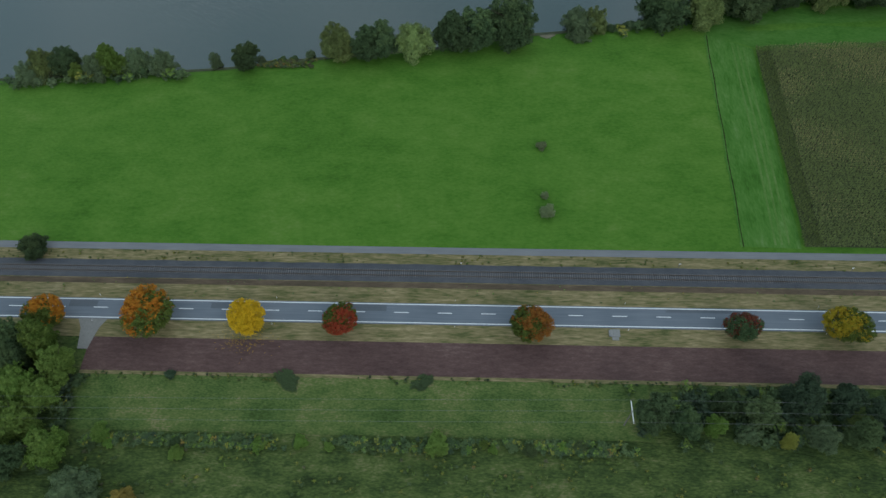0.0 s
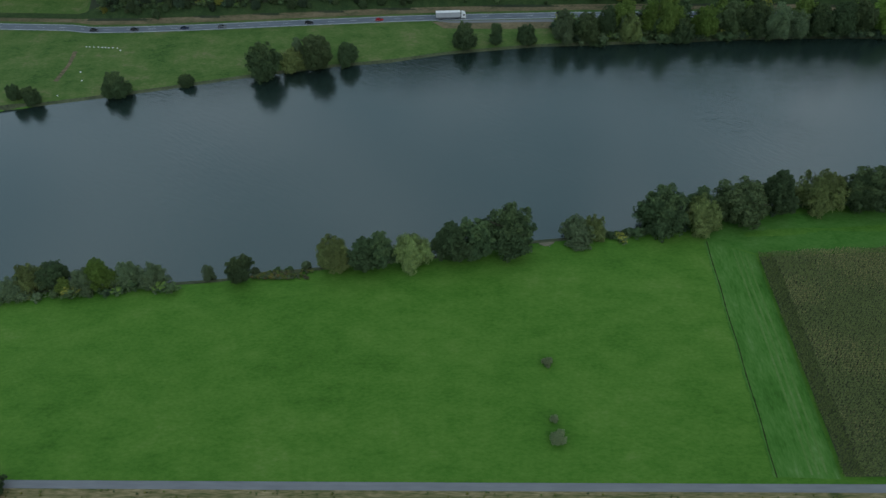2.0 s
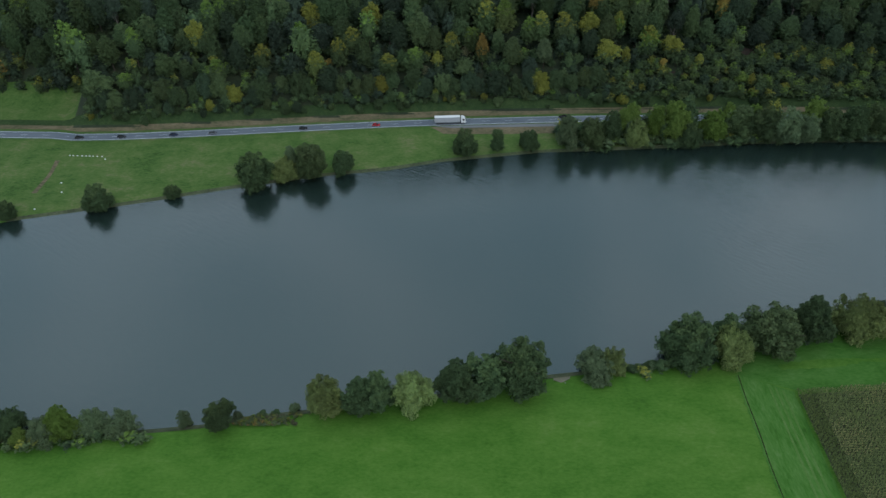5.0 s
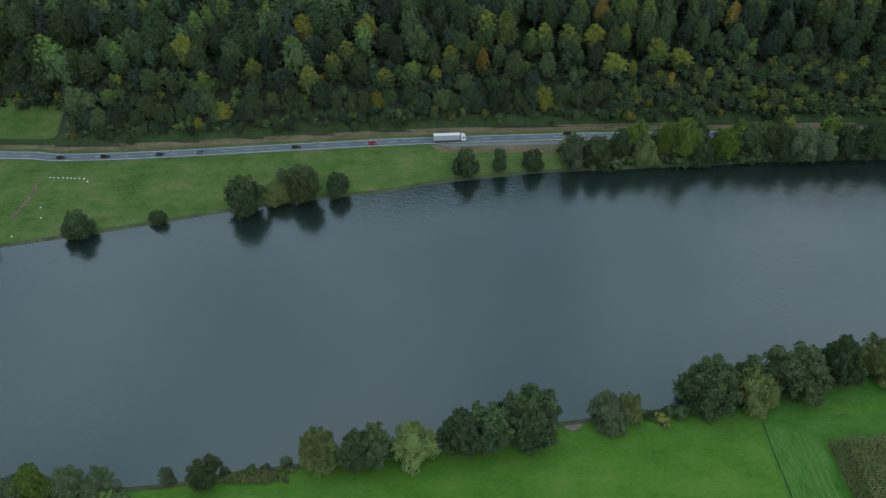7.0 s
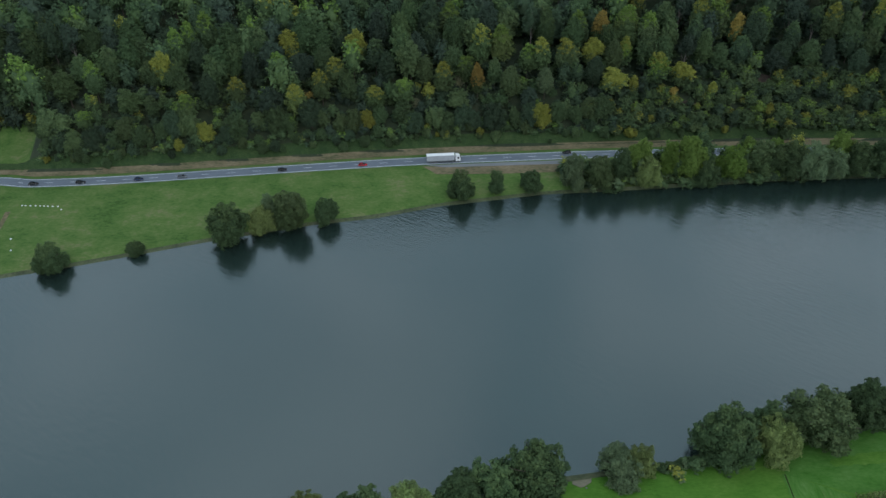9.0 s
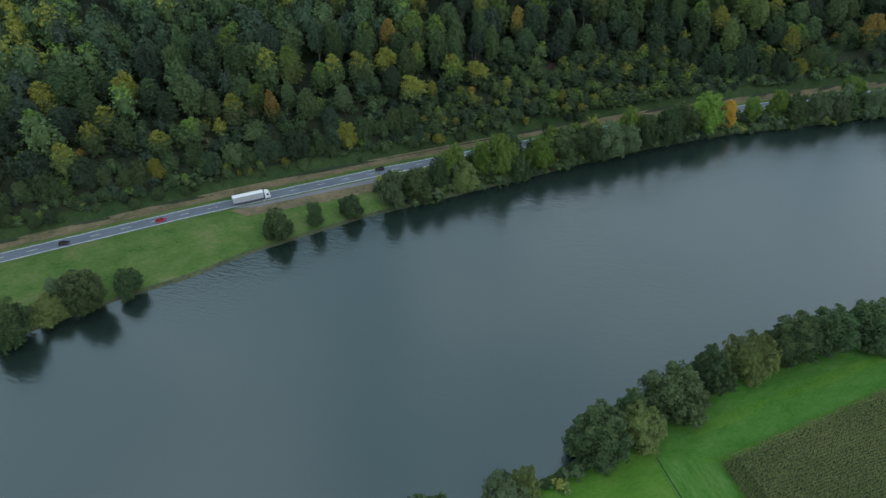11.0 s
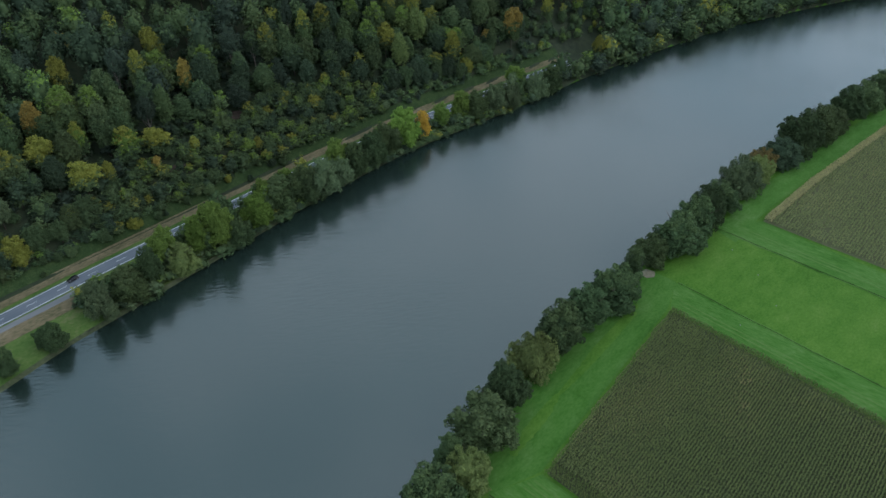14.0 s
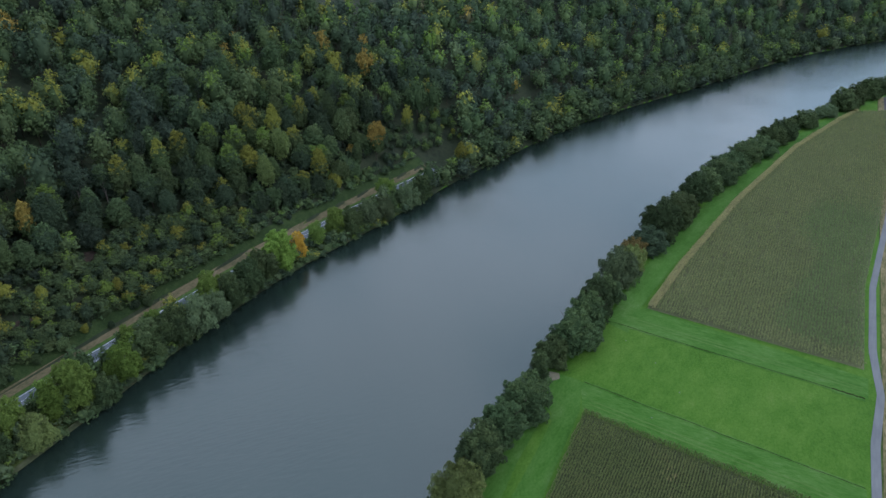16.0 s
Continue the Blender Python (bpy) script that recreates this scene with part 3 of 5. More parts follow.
# ---- railway ----
RY, RZ = 103.65, 4.42
bed = Vector((0, RY, RZ))
verts, faces = [], []
profile = [(-3.5, -0.75), (-2.5, -0.35), (-1.75, 0.0), (1.75, 0.0), (2.5, -0.35), (3.6, -0.75)]
for k in range(0, 281):
    x = -420 + 4.0 * k
    for dy, dz in profile:
        verts.append((x, RY + dy + 0.08 * math.sin(k * 1.7 + dy), RZ - 0.20 + dz + 0.02 * math.sin(k * 2.3 + dy * 3)))
for k in range(280):
    for j in range(5):
        a = k * 6 + j
        faces.append((a, a + 6, a + 7, a + 1))
railway = new("railway", mesh_of("railway", verts, faces, M["ballast"], flat=False))
tagged(railway, "single railway track on a dark grey ballast bed", "railway", kind="structure")
for dy in (-0.75, 0.75):
    bm = bmesh.new()
    box(bm, -420, 700, RY + dy - 0.036, RY + dy + 0.036, RZ - 0.01, RZ + 0.16)
    box(bm, -420, 700, RY + dy - 0.07, RY + dy + 0.07, RZ - 0.03, RZ + 0.01)
    part("rail", bm, M["rail"], railway)

# ---- small fixtures by the road ----
def delineator():
    root = new("delineator_post")
    bm = bmesh.new()
    bmesh.ops.create_cone(bm, segments=3, radius1=0.085, radius2=0.075, depth=1.0, cap_ends=True, matrix=pose(0, 0, 0.5))
    part("post", bm, M["white"], root)
    bm = bmesh.new()
    bmesh.ops.create_cone(bm, segments=3, radius1=0.09, radius2=0.088, depth=0.2, cap_ends=True, matrix=pose(0, 0, 0.82))
    part("band", bm, M["black_plastic"], root, "slanted black band")
    return tagged(root, "white plastic roadside marker post with a black band", "marker post", "roadside marker posts")


post = delineator()
for k, (x, y) in enumerate([(x, y) for x in (-100, -50, 0, 47, 100, 150) for y in (86.9, 95.0)]):
    p = pose(x, y, float(height(x, y)) + 0.05, 0, 0, 30)
    if k:
        copy_thing(post, p)
    else:
        post.matrix_basis = p

z = float(height(43.5, 86))
inlet = new("drain_headwall")
bm = bmesh.new()
box(bm, -1.3, 1.3, -1.1, 1.1, -0.1, 0.22, 0.04)
part("slab", bm, M["concrete"], inlet)
bm = bmesh.new()
box(bm, -0.9, 0.9, -2.1, -1.15, -0.1, 0.12, 0.03)
part("step", bm, M["concrete"], inlet)
bm = bmesh.new()
box(bm, -1.7, -1.34, -1.0, 0.8, -0.1, 0.45, 0.04)
part("side_wall", bm, M["concrete"], inlet)
inlet.location = (43.4, 86.0, z + 0.05)
tagged(inlet, "small grey concrete drain head beside the road", "drain head")


def km_board(x, y, tall):
    root = new("track_marker")
    bm = bmesh.new()
    box(bm, -0.06, 0.06, -0.06, 0.06, 0, tall, 0.01)
    part("post", bm, M["concrete"], root)
    bm = bmesh.new()
    box(bm, -0.28, 0.28, -0.03, 0.03, tall - 0.1, tall + 0.35, 0.01)
    part("board", bm, M["white"], root, "white board")
    root.location = (x, y, float(height(x, y)))
    return tagged(root, "small white marker board on a post by the railway", "marker", "railway markers")


km_board(1.5, 107.3, 0.9)
km_board(64, 107.8, 1.4)
km_board(113, 107.6, 1.2)


# ---- power line ----
def power_pole(x, y):
    root = new("power_pole")
    zb = float(height(x, y))
    bm = bmesh.new()
    tube(bm, [(0, 0, -0.3), (0, 0, 5), (0, 0, 10.2)], [0.19, 0.16, 0.12], 10)
    part("pole", bm, M["pole_wood"], root)
    bm = bmesh.new()
    box(bm, -0.09, 0.09, -2.9, 2.9, 9.6, 9.78, 0.02)
    part("crossarm", bm, M["white"], root, "pale steel crossarm")
    for dy in (-2.75, 0.0, 2.75):
        bm = bmesh.new()
        for k, rr in enumerate((0.05, 0.11, 0.07, 0.10, 0.05)):
            bmesh.ops.create_cone(bm, segments=10, radius1=rr, radius2=rr * 0.8, depth=0.1, cap_ends=True, matrix=pose(0, dy, 9.82 + 0.09 * k))
        part("insulator", bm, M["porcelain"], root)
    for sgn in (-1, 1):
        bm = bmesh.new()
        tube(bm, [(0, 0, 8.6), (0, sgn * 1.5, 9.62)], [0.035, 0.035], 6)
        part("brace", bm, M["wire"], root)
    root.location = (x, y, zb)
    return tagged(root, "grey wooden power pole with one pale crossarm", "power pole", "power poles")


PX, PY = 42.9, 60.6
for dx in (-210, 0, 210):
    power_pole(PX + dx, PY + 0.012 * dx)
wires = []
for dy in (-2.75, 0.0, 2.75):
    bm = bmesh.new()
    pts = []
    for k in range(-60, 61):
        x = k * 3.5
        sag = 1.4 * (1 - (2 * ((x / 210) % 1) - 1) ** 2)
        pts.append((PX + x, PY + 0.012 * x + dy, 4.0 + 10.25 - sag))
    tube(bm, pts, [0.02] * len(pts), 5)
    me = bm_mesh("overhead_wire", bm, M["wire"])
    tagged(new("overhead_wire", me), "thin bright aluminium overhead wire between power poles", "wire", "overhead wires")

# ---- the far side: road, verges, lay-by ----
far_line = finer([p for p in FAR_ROAD if -320 <= p[0] <= 375], 5)
far_road = drape("road_far", offset(far_line, -3.7), offset(far_line, 3.6), 4, 0.14, M["asphalt"], "grey asphalt road with white lines below the forest", "road", step=5)
drape("far_verge", offset(far_line, 3.2), offset(far_line, 6.2), 3, 0.10, M["far_grass"], "green grass shoulder above the far road", "verge", step=4)
drape("far_bank_grass", offset(far_line, 5.9), offset(far_line, 10.4), 4, 0.22, M["brown_verge"], "dry brownish grass bank above the far road", "verge", step=4)
drape("forest_edge_grass", offset(far_line, 10.1), offset(far_line, 15.0), 4, 0.32, M["tall_grass"], "tall dark green grass and nettles below the forest", "grass", step=4)
drape("far_road_shoulder", offset(far_line, -5.6), offset(far_line, -3.2), 2, 0.09, M["far_grass"], "green grass shoulder of the far road", "verge", step=5)
drape("lay_by", [(-10, 382.3), (-3, 380.6), (58, 381.5)], [(-12, 383.0), (-3, 383.1), (58, 384.7)], 3, 0.15, M["path"], "grey gravelled lay-by beside the far road", "lay-by", step=3)
drape("lay_by_bank", [(-7, 375.2), (22, 375.0), (48, 375.8), (60, 376.6)], [(-14, 382.2), (-3, 380.8), (48, 381.5), (60, 381.8)], 3, 0.12, M["brown_verge"], "dry brown grass bank below the lay-by", "verge", step=3)


def line_on(line, d, wide, x0, x1, name="edge_line", keep=None):
    a, c = np.array(offset(line, d - wide / 2)), np.array(offset(line, d + wide / 2))
    verts, faces = [], []
    for p, q in zip(a, c):
        if x0 <= p[0] <= x1:
            for v in (p, q):
                verts.append((v[0], v[1], float(height(v[0], v[1])) + 0.165))
    for k in range(0, len(verts) - 2, 2):
        faces.append((k, k + 2, k + 3, k + 1))
    return part(name, mesh_of(name, verts, faces, M["paint"]), None, far_road)


line_on(far_line, -3.2, 0.24, -310, 420)
line_on(far_line, 3.1, 0.24, -310, 420)
s_line = np.array(finer(far_line, 4.0))
for k in range(0, 180, 3):
    p, q = s_line[k], s_line[k + 1]
    if q[0] > 360:
        break
    u = (q - p) / np.hypot(*(q - p)) * 2
    w = np.array([-u[1], u[0]]) * 0.04
    c = (p + q) / 2
    corners = [c - u - w, c + u - w, c + u + w, c - u + w]
    me = mesh_of("lane_marking", [(*v, float(height(*v)) + 0.165) for v in corners], [(0, 1, 2, 3)], M["paint"])
    part("lane_marking", me, None, far_road)

# bare reddish earth below the tall trees
drape("bare_slope", [(116.5, 412.6), (121, 411.6), (126, 413.2)], [(117.5, 415.2), (120, 416.4), (125.5, 414.8)], 4, 0.25, M["slope_earth"], "bare reddish-brown earth on the forest slope", "slope", step=1.5)
drape("bare_slope", [(156.5, 423.5), (161, 422), (166, 424.4)], [(157.5, 426.6), (161, 428.4), (165, 426.6)], 4, 0.25, M["slope_earth"], "bare reddish-brown earth on the forest slope", "slope", step=1.5)

# track in the far pasture, and a row of unidentified white objects built as stones
drape("cattle_track", [(-199, 352), (-197.5, 340), (-199, 325)], [(-196.6, 352), (-195.6, 340), (-196.5, 325)], 2, 0.08, M["brown_verge"], "worn earthen track across the pasture", "track", step=2)
for k in range(9):
    x, y = -193.6 + 2.05 * k + 0.3 * math.sin(k * 5), 356.4 - 0.16 * k
    bm = bmesh.new()
    bmesh.ops.create_icosphere(bm, subdivisions=2, radius=0.32)
    for v in bm.verts:
        v.co = Vector((v.co.x * 1.3, v.co.y * 0.7, v.co.z * 0.8)) * (1 + 0.18 * noise.noise(v.co * 2.1 + Vector((k, 0, 0))))
    ob = new("pale_stone", bm_mesh("pale_stone", bm, M["white"], False))
    ob.location = (x, y, float(height(x, y)) + 0.14)
    tagged(ob, "unidentified pale white object shaped as a stone, in a row on pasture", "stone", "row of pale stones")

# single white objects on the pasture, unidentified, built as stones
for k, (x, y) in enumerate(((-174.6, 352.8), (-188.3, 333.2), (-185.0, 325.8), (-191.6, 312.4))):
    bm = bmesh.new()
    bmesh.ops.create_icosphere(bm, subdivisions=2, radius=0.36)
    for v in bm.verts:
        v.co = Vector((v.co.x * 1.2, v.co.y * 0.9, v.co.z * 0.7)) * (1 + 0.2 * noise.noise(v.co * 2.0 + Vector((k, 7, 0))))
    ob = new("pale_stone", bm_mesh("pale_stone", bm, M["white"], False))
    ob.location = (x, y, float(height(x, y)) + 0.14)
    tagged(ob, "unidentified pale white object shaped as a stone, alone on the pasture", "stone", "stones on the pasture")

# ---- trees ----
ICO = bmesh.new()
bmesh.ops.create_icosphere(ICO, subdivisions=1, radius=1.0)
ICO_V = np.array([v.co[:] for v in ICO.verts])
ICO_F = np.array([[v.index for v in f.verts] for f in ICO.faces])
ICO.free()


def unit(v):
    return v / (np.linalg.norm(v, axis=1)[:, None] + 1e-9)


def domes_of(nr, r, h, base, leaders, narrow):
    """The rounded masses that a tree's leading limbs carry: centre, radius, half height."""
    out = [(nr.uniform(-0.1, 0.1) * r, nr.uniform(-0.1, 0.1) * r, base + (h - base) * 0.5, r * (0.94 if not leaders else narrow), (h - base) * 0.5)]
    turn0 = nr.uniform(0, 6.28)
    for j in range(leaders):
        f = turn0 + j * 6.28 / leaders + nr.uniform(-0.5, 0.5)
        away, wide, top = nr.uniform(0.40, 0.64) * r, nr.uniform(0.34, 0.50) * r, h * nr.uniform(0.48, 0.93)
        low = max(base * 0.8, top - 2.9 * wide)
        out.append((away * math.cos(f), away * math.sin(f), (top + low) / 2, wide, (top - low) / 2))
    return np.array(out)


def crown(seed, r, h, base, leaders, boughs, leaves, size, droop=0.0, narrow=0.70, point=0.0):
    """Vertices and triangles of a crown: limbs carry domes, domes carry boughs, boughs carry clumps of small tilted leaf sprays."""
    nr = np.random.RandomState(seed)
    domes = domes_of(nr, r, h, base, leaders, narrow)
    share = domes[:, 3] * domes[:, 4]
    B, OUT, SB = [], [], []
    for k, (x, y, z, wide, half) in enumerate(domes):
        n = max(6, int(round(boughs * share[k] / share.sum())))
        u = 1 - 1.86 * (np.arange(n) + 0.5) / n
        f = 2.399963 * np.arange(n) + nr.uniform(-0.5, 0.5, n) + nr.uniform(0, 6)
        w = np.sqrt(np.maximum(0, 1 - u * u))
        w = np.where(u < 0, np.maximum(w, 0.60), w * (1 - point * np.maximum(u, 0)))
        lop = 1 + (0.13 * np.sin(2 * f + seed) + 0.10 * np.sin(3 * f + 2.2 * seed + 2 * u)) * (1.0 if leaders else 0.45)
        s = wide * 0.98 * math.sqrt(half / wide) * nr.uniform(0.66, 1.34, n) / math.sqrt(n)
        s = np.clip(s, 0.12 * wide, 0.5 * wide)
        out = np.stack([w * np.cos(f), w * np.sin(f), u * 0.9], 1)
        p = np.stack([x + (wide * lop - 0.8 * s) * out[:, 0], y + (wide * lop - 0.8 * s) * out[:, 1], z + (half - 0.76 * s) * u * nr.uniform(0.9, 1.06, n)], 1)
        deep = np.zeros(n, bool)
        for j, (x2, y2, z2, w2, h2) in enumerate(domes):
            if j != k:
                deep |= (((p - [x2, y2, z2]) / [w2, w2, h2]) ** 2).sum(1) < 0.5
        keep = ~deep
        B.append(p[keep]), OUT.append(unit(out[keep])), SB.append(s[keep])
    B, OUT, SB = np.concatenate(B), np.concatenate(OUT), np.concatenate(SB)
    V, F, at = [], [], 0
    hull = [(x, y, z, 0.64 * w, 0.64 * w, 0.70 * hh) for x, y, z, w, hh in domes] + [(*p, 0.62 * s, 0.62 * s, 0.60 * s) for p, s in zip(B, SB) if leaves > 400]
    for x, y, z, sx, sy, sz in hull:
        V.append(ICO_V * np.array([sx, sy, sz]) * (1 + 0.10 * nr.randn(len(ICO_V), 1)) + [x, y, z])
        F.append(ICO_F + at)
        at += len(ICO_V)
    # clumps on each bough
    per = 8
    n = len(B) * per
    bi = np.repeat(np.arange(len(B)), per)
    d = unit(nr.randn(n, 3) * 0.8 + OUT[bi] * 0.9 + [0, 0, 0.55])
    sc = SB[bi] * nr.uniform(0.34, 0.66, n)
    c = B[bi] + d * (SB[bi] * nr.uniform(0.6, 1.25, n))[:, None]
    if droop:
        c[:, 2] -= droop * SB[bi] * nr.uniform(0, 1.6, n)
    # leaf sprays on each clump
    pick = nr.choice(n, leaves, p=sc ** 2 / (sc ** 2).sum())
    e = unit(nr.randn(leaves, 3) * 0.8 + d[pick] * 0.55 + [0, 0, 0.45])
    p = c[pick] + e * (sc[pick] * nr.uniform(0.72, 1.2, leaves))[:, None] * [1, 1, 1 + droop]
    # a looser layer of leaves over each dome, between the boughs
    few = int(leaves * 0.45)
    j = nr.choice(len(domes), few, p=share / share.sum())
    o = unit(nr.randn(few, 3) + [0, 0, 0.2])
    lower = o[:, 2] < 0
    o[lower, :2] *= (0.7 / (np.hypot(o[lower, 0], o[lower, 1]) + 1e-6))[:, None].clip(1, 1.15)
    g = domes[j, :3] + o * np.stack([domes[j, 3], domes[j, 3], domes[j, 4]], 1) * nr.uniform(0.64, 0.90, (few, 1))
    p, e = np.r_[p[:leaves - few], g], np.r_[e[:leaves - few], o]
    inside = np.zeros(leaves, bool)
    for q, s in zip(B, SB):
        inside |= ((p - q) ** 2).sum(1) < (0.58 * s) ** 2
    p, e = p[~inside], e[~inside]
    k = len(p)
    nrm = unit(0.85 * e + 0.55 * nr.randn(k, 3) + [0, 0, 0.25])
    up = unit(np.cross(nrm, nr.randn(k, 3)))
    acr = np.cross(nrm, up)
    s = size * nr.uniform(0.6, 1.35, (k, 1))
    if droop:
        up = up * 0.6 + np.array([0, 0, -0.8])
    q = np.stack([p - acr * s * 0.5 - up * s * 0.3, p + acr * s * 0.55, p + up * s * 0.7 + nrm * s * 0.2], 1).reshape(-1, 3)
    F.append(np.arange(k * 3).reshape(k, 3) + at)
    V.append(q)
    return np.concatenate(V), np.concatenate(F)


def trunk_bm(seed, h, base, r, thick):
    rng = random.Random(seed)
    bm = bmesh.new()
    top = (rng.uniform(-0.3, 0.3), rng.uniform(-0.3, 0.3), h * 0.78)
    tube(bm, [(0, 0, -0.4), (0, 0, 0.5), (top[0] * 0.4, top[1] * 0.4, h * 0.4), top], [thick * 1.5, thick, thick * 0.7, thick * 0.2], 7)
    for k in range(6):
        f = k * 2.4 + rng.random()
        z0 = max(base, h * (0.25 + 0.07 * k))
        reach = r * rng.uniform(0.5, 0.8)
        tube(bm, [(0, 0, z0), (reach * 0.5 * math.cos(f), reach * 0.5 * math.sin(f), z0 + 0.10 * h), (reach * math.cos(f), reach * math.sin(f), min(z0 + 0.28 * h, h * 0.9))], [thick * 0.45, thick * 0.3, thick * 0.08], 5)
    return bm


KINDS = {
    "alder": ("dark green alder tree", 0.06, 0.0),
    "olive": ("olive green riverside tree", 0.05, 0.0),
    "bright": ("bright green broad-leaved tree", 0.06, 0.0),
    "fresh": ("fresh green broad-leaved tree", 0.06, 0.0),
    "lime": ("yellow-green autumn tree", 0.06, 0.0),
    "pale_willow": ("pale yellowish-green willow tree", 0.03, 0.25),
    "grey_willow": ("grey-green willow tree", 0.03, 0.2),
    "gold": ("golden yellow autumn maple", 0.2, 0.0),
    "orange": ("orange autumn tree", 0.08, 0.0),
    "copper": ("orange-red and green autumn maple", 0.2, 0.0),
    "crimson": ("crimson and green autumn maple", 0.2, 0.0),
    "rust": ("rusty red-green autumn maple", 0.2, 0.0),
    "dark_red": ("dark red thinly leaved maple", 0.22, 0.0),
    "amber": ("amber yellow and green maple", 0.2, 0.0),
    "russet": ("russet brown shrubby tree", 0.05, 0.0),
    "deep": ("deep green forest-edge tree", 0.1, 0.0),
    "mid": ("mid green forest-edge tree", 0.1, 0.0),
    "moss": ("moss green forest-edge tree", 0.1, 0.0),
    "yellow": ("yellow-green forest-edge tree", 0.1, 0.0),
    "bronze": ("bronze-orange autumn tree", 0.08, 0.0),
    "twiggy": ("brown bare-twigged", 0.03, 0.0),
}
SHAPES = {}
TURNED = {"copper": ("maple", "copper", "copper"), "crimson": ("maple", "crimson", "crimson"), "rust": ("maple", "rust", "rust"), "dark_red": ("alder", "dark_red", "dark_red"), "amber": ("maple", "amber", "amber")}
# Paler tips of bank trees: light on their tops put into the leaf colour.
LIT_TIPS = {"bright": "lime", "olive": "moss", "pale_willow": "tip", "alder": "olive"}


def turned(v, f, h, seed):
    """0 for the low and inner boughs, 1 for the upper ones, 2 for the tips, bough by bough: for crowns that autumn
    turns from the top, and for lit tops put into the leaf colour.
    """
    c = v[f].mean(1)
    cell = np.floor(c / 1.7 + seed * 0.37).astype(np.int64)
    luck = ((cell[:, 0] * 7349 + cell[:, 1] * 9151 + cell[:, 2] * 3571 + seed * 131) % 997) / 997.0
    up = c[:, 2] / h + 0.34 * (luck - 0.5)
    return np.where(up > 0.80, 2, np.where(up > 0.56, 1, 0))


def patched(v, f, seed):
    """Boughs of a maple that are still green (0) or have changed (1, 2), more of them on one side."""
    c = v[f].mean(1)
    cell = np.floor(c / 0.7).astype(np.int64)
    luck = ((cell[:, 0] * 7349 + cell[:, 1] * 9151 + cell[:, 2] * 3571) % 997) / 997.0
    wave = np.sin(1.1 * c[:, 0] + seed) * np.cos(0.9 * c[:, 1] + 2.1 * seed) + 0.6 * np.sin(1.5 * c[:, 2] + 0.8 * c[:, 1] + seed)
    s = 0.41 + 0.17 * wave + 0.055 * c[:, 0] + 0.05 * c[:, 2] / 5 + 0.26 * (luck - 0.5)
    return np.where(s > 0.62, 2, np.where(s > 0.46, 1, 0))


def shape(kind, tall, variant):
    """Shared meshes: a crown and a trunk 10 m wide, for four builds of tree and three variants."""
    _, base, droop = KINDS[kind]
    base = 0.2 if base > 0.15 else 0.04
    key = (base, droop > 0, tall, variant)
    if key not in SHAPES:
        h = {0: 8.0, 1: 12.0, 2: 18.0, 3: 24.0}[tall]
        seed = int(base * 100) * 13 + (droop > 0) * 501 + tall * 31 + variant
        leaves = {0: 15000, 1: 22000, 2: 25000, 3: 27000}[tall]
        boughs = {0: 62, 1: 78, 2: 100, 3: 120}[tall]
        if base > 0.1:
            v, f = crown(seed, 5.0, h, base * h, 0, boughs + 130, 14000, 0.25)
        else:
            v, f = crown(seed, 5.0, h, base * h, 3 + variant % 3, boughs, leaves, 0.27, droop)
        low = v[:, 2] < 0.1
        v[low, 2] = 0.1 + 0.05 * (v[low, 2] - 0.1)
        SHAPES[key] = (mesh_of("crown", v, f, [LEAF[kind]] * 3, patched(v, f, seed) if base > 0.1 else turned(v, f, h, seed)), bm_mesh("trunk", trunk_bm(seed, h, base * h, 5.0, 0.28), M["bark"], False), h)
    return SHAPES[key]


count_of = [0]


def river_tree(kind, x, y, r, h, where="standing on the river bank", group="", name="tree", sink=0.1, deep=0.0):
    count_of[0] += 1
    ratio = h / r * 5
    tall = 0 if ratio < 10 else 1 if ratio < 15 else 2 if ratio < 21 else 3
    cm, tm, hh = shape(kind, tall, count_of[0] % 3)
    if name == "tree":
        name = "willow_tree" if "willow" in kind else "alder_tree" if kind in ("alder", "olive") else "maple_tree" if KINDS[kind][1] > 0.15 else "tree"
    root = new(name)
    for slot, leaves in zip(part("crown", cm, None, root).material_slots, TURNED[kind] if kind in TURNED else (kind, kind, LIT_TIPS.get(kind, kind) if count_of[0] % 3 and h > 4 else kind)):
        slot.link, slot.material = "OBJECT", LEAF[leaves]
    part("trunk", tm, None, root, "brown trunk with limbs")
    zb = max(float(height(x, y)), 0.05)
    root.matrix_basis = Matrix.Translation((x, y, zb - sink)) @ Matrix.Diagonal((r / 5, (deep or r) / 5, h / hh, 1)) @ pose(0, 0, 0, 0, 0, count_of[0] * 77)
    size = "tall" if h > 17 else "low" if h < 9 else "medium-sized"
    return tagged(root, f"{size} {KINDS[kind][0]} {where}", "tree", group)


NEARG, FARG = "trees along the near bank", "trees along the far bank"


chance = random.Random(63)


def near(*a):
    kind, x, y, r, h = a
    grow = 1.27 if x < 60 else 1.26
    if x < -90:
        r *= 1.06
    if x > 215:
        r, h = r * chance.uniform(0.92, 1.32), h * chance.uniform(0.72, 1.12)
        y += chance.uniform(-1.5, 1.0)
        kind = chance.choice((kind, kind, "deep", "olive", "alder")) if kind == "alder" else kind
    return river_tree(kind, x, y + (3.0 if x < -10 else 1.5), r * grow, h * (0.88 if x < 60 else 1.0), "on the near grassy river bank", NEARG, "tree", 0.5)


def far(*a):
    kind, x, y, r, h = a
    return river_tree(kind, x, y + (4.2 if 95 < x < 300 else 2.4), r * (1.14 if x > 52 else 1.30), h * (1.08 if x > 52 else 1.02), "on the far river bank", FARG, "tree", 0.8)


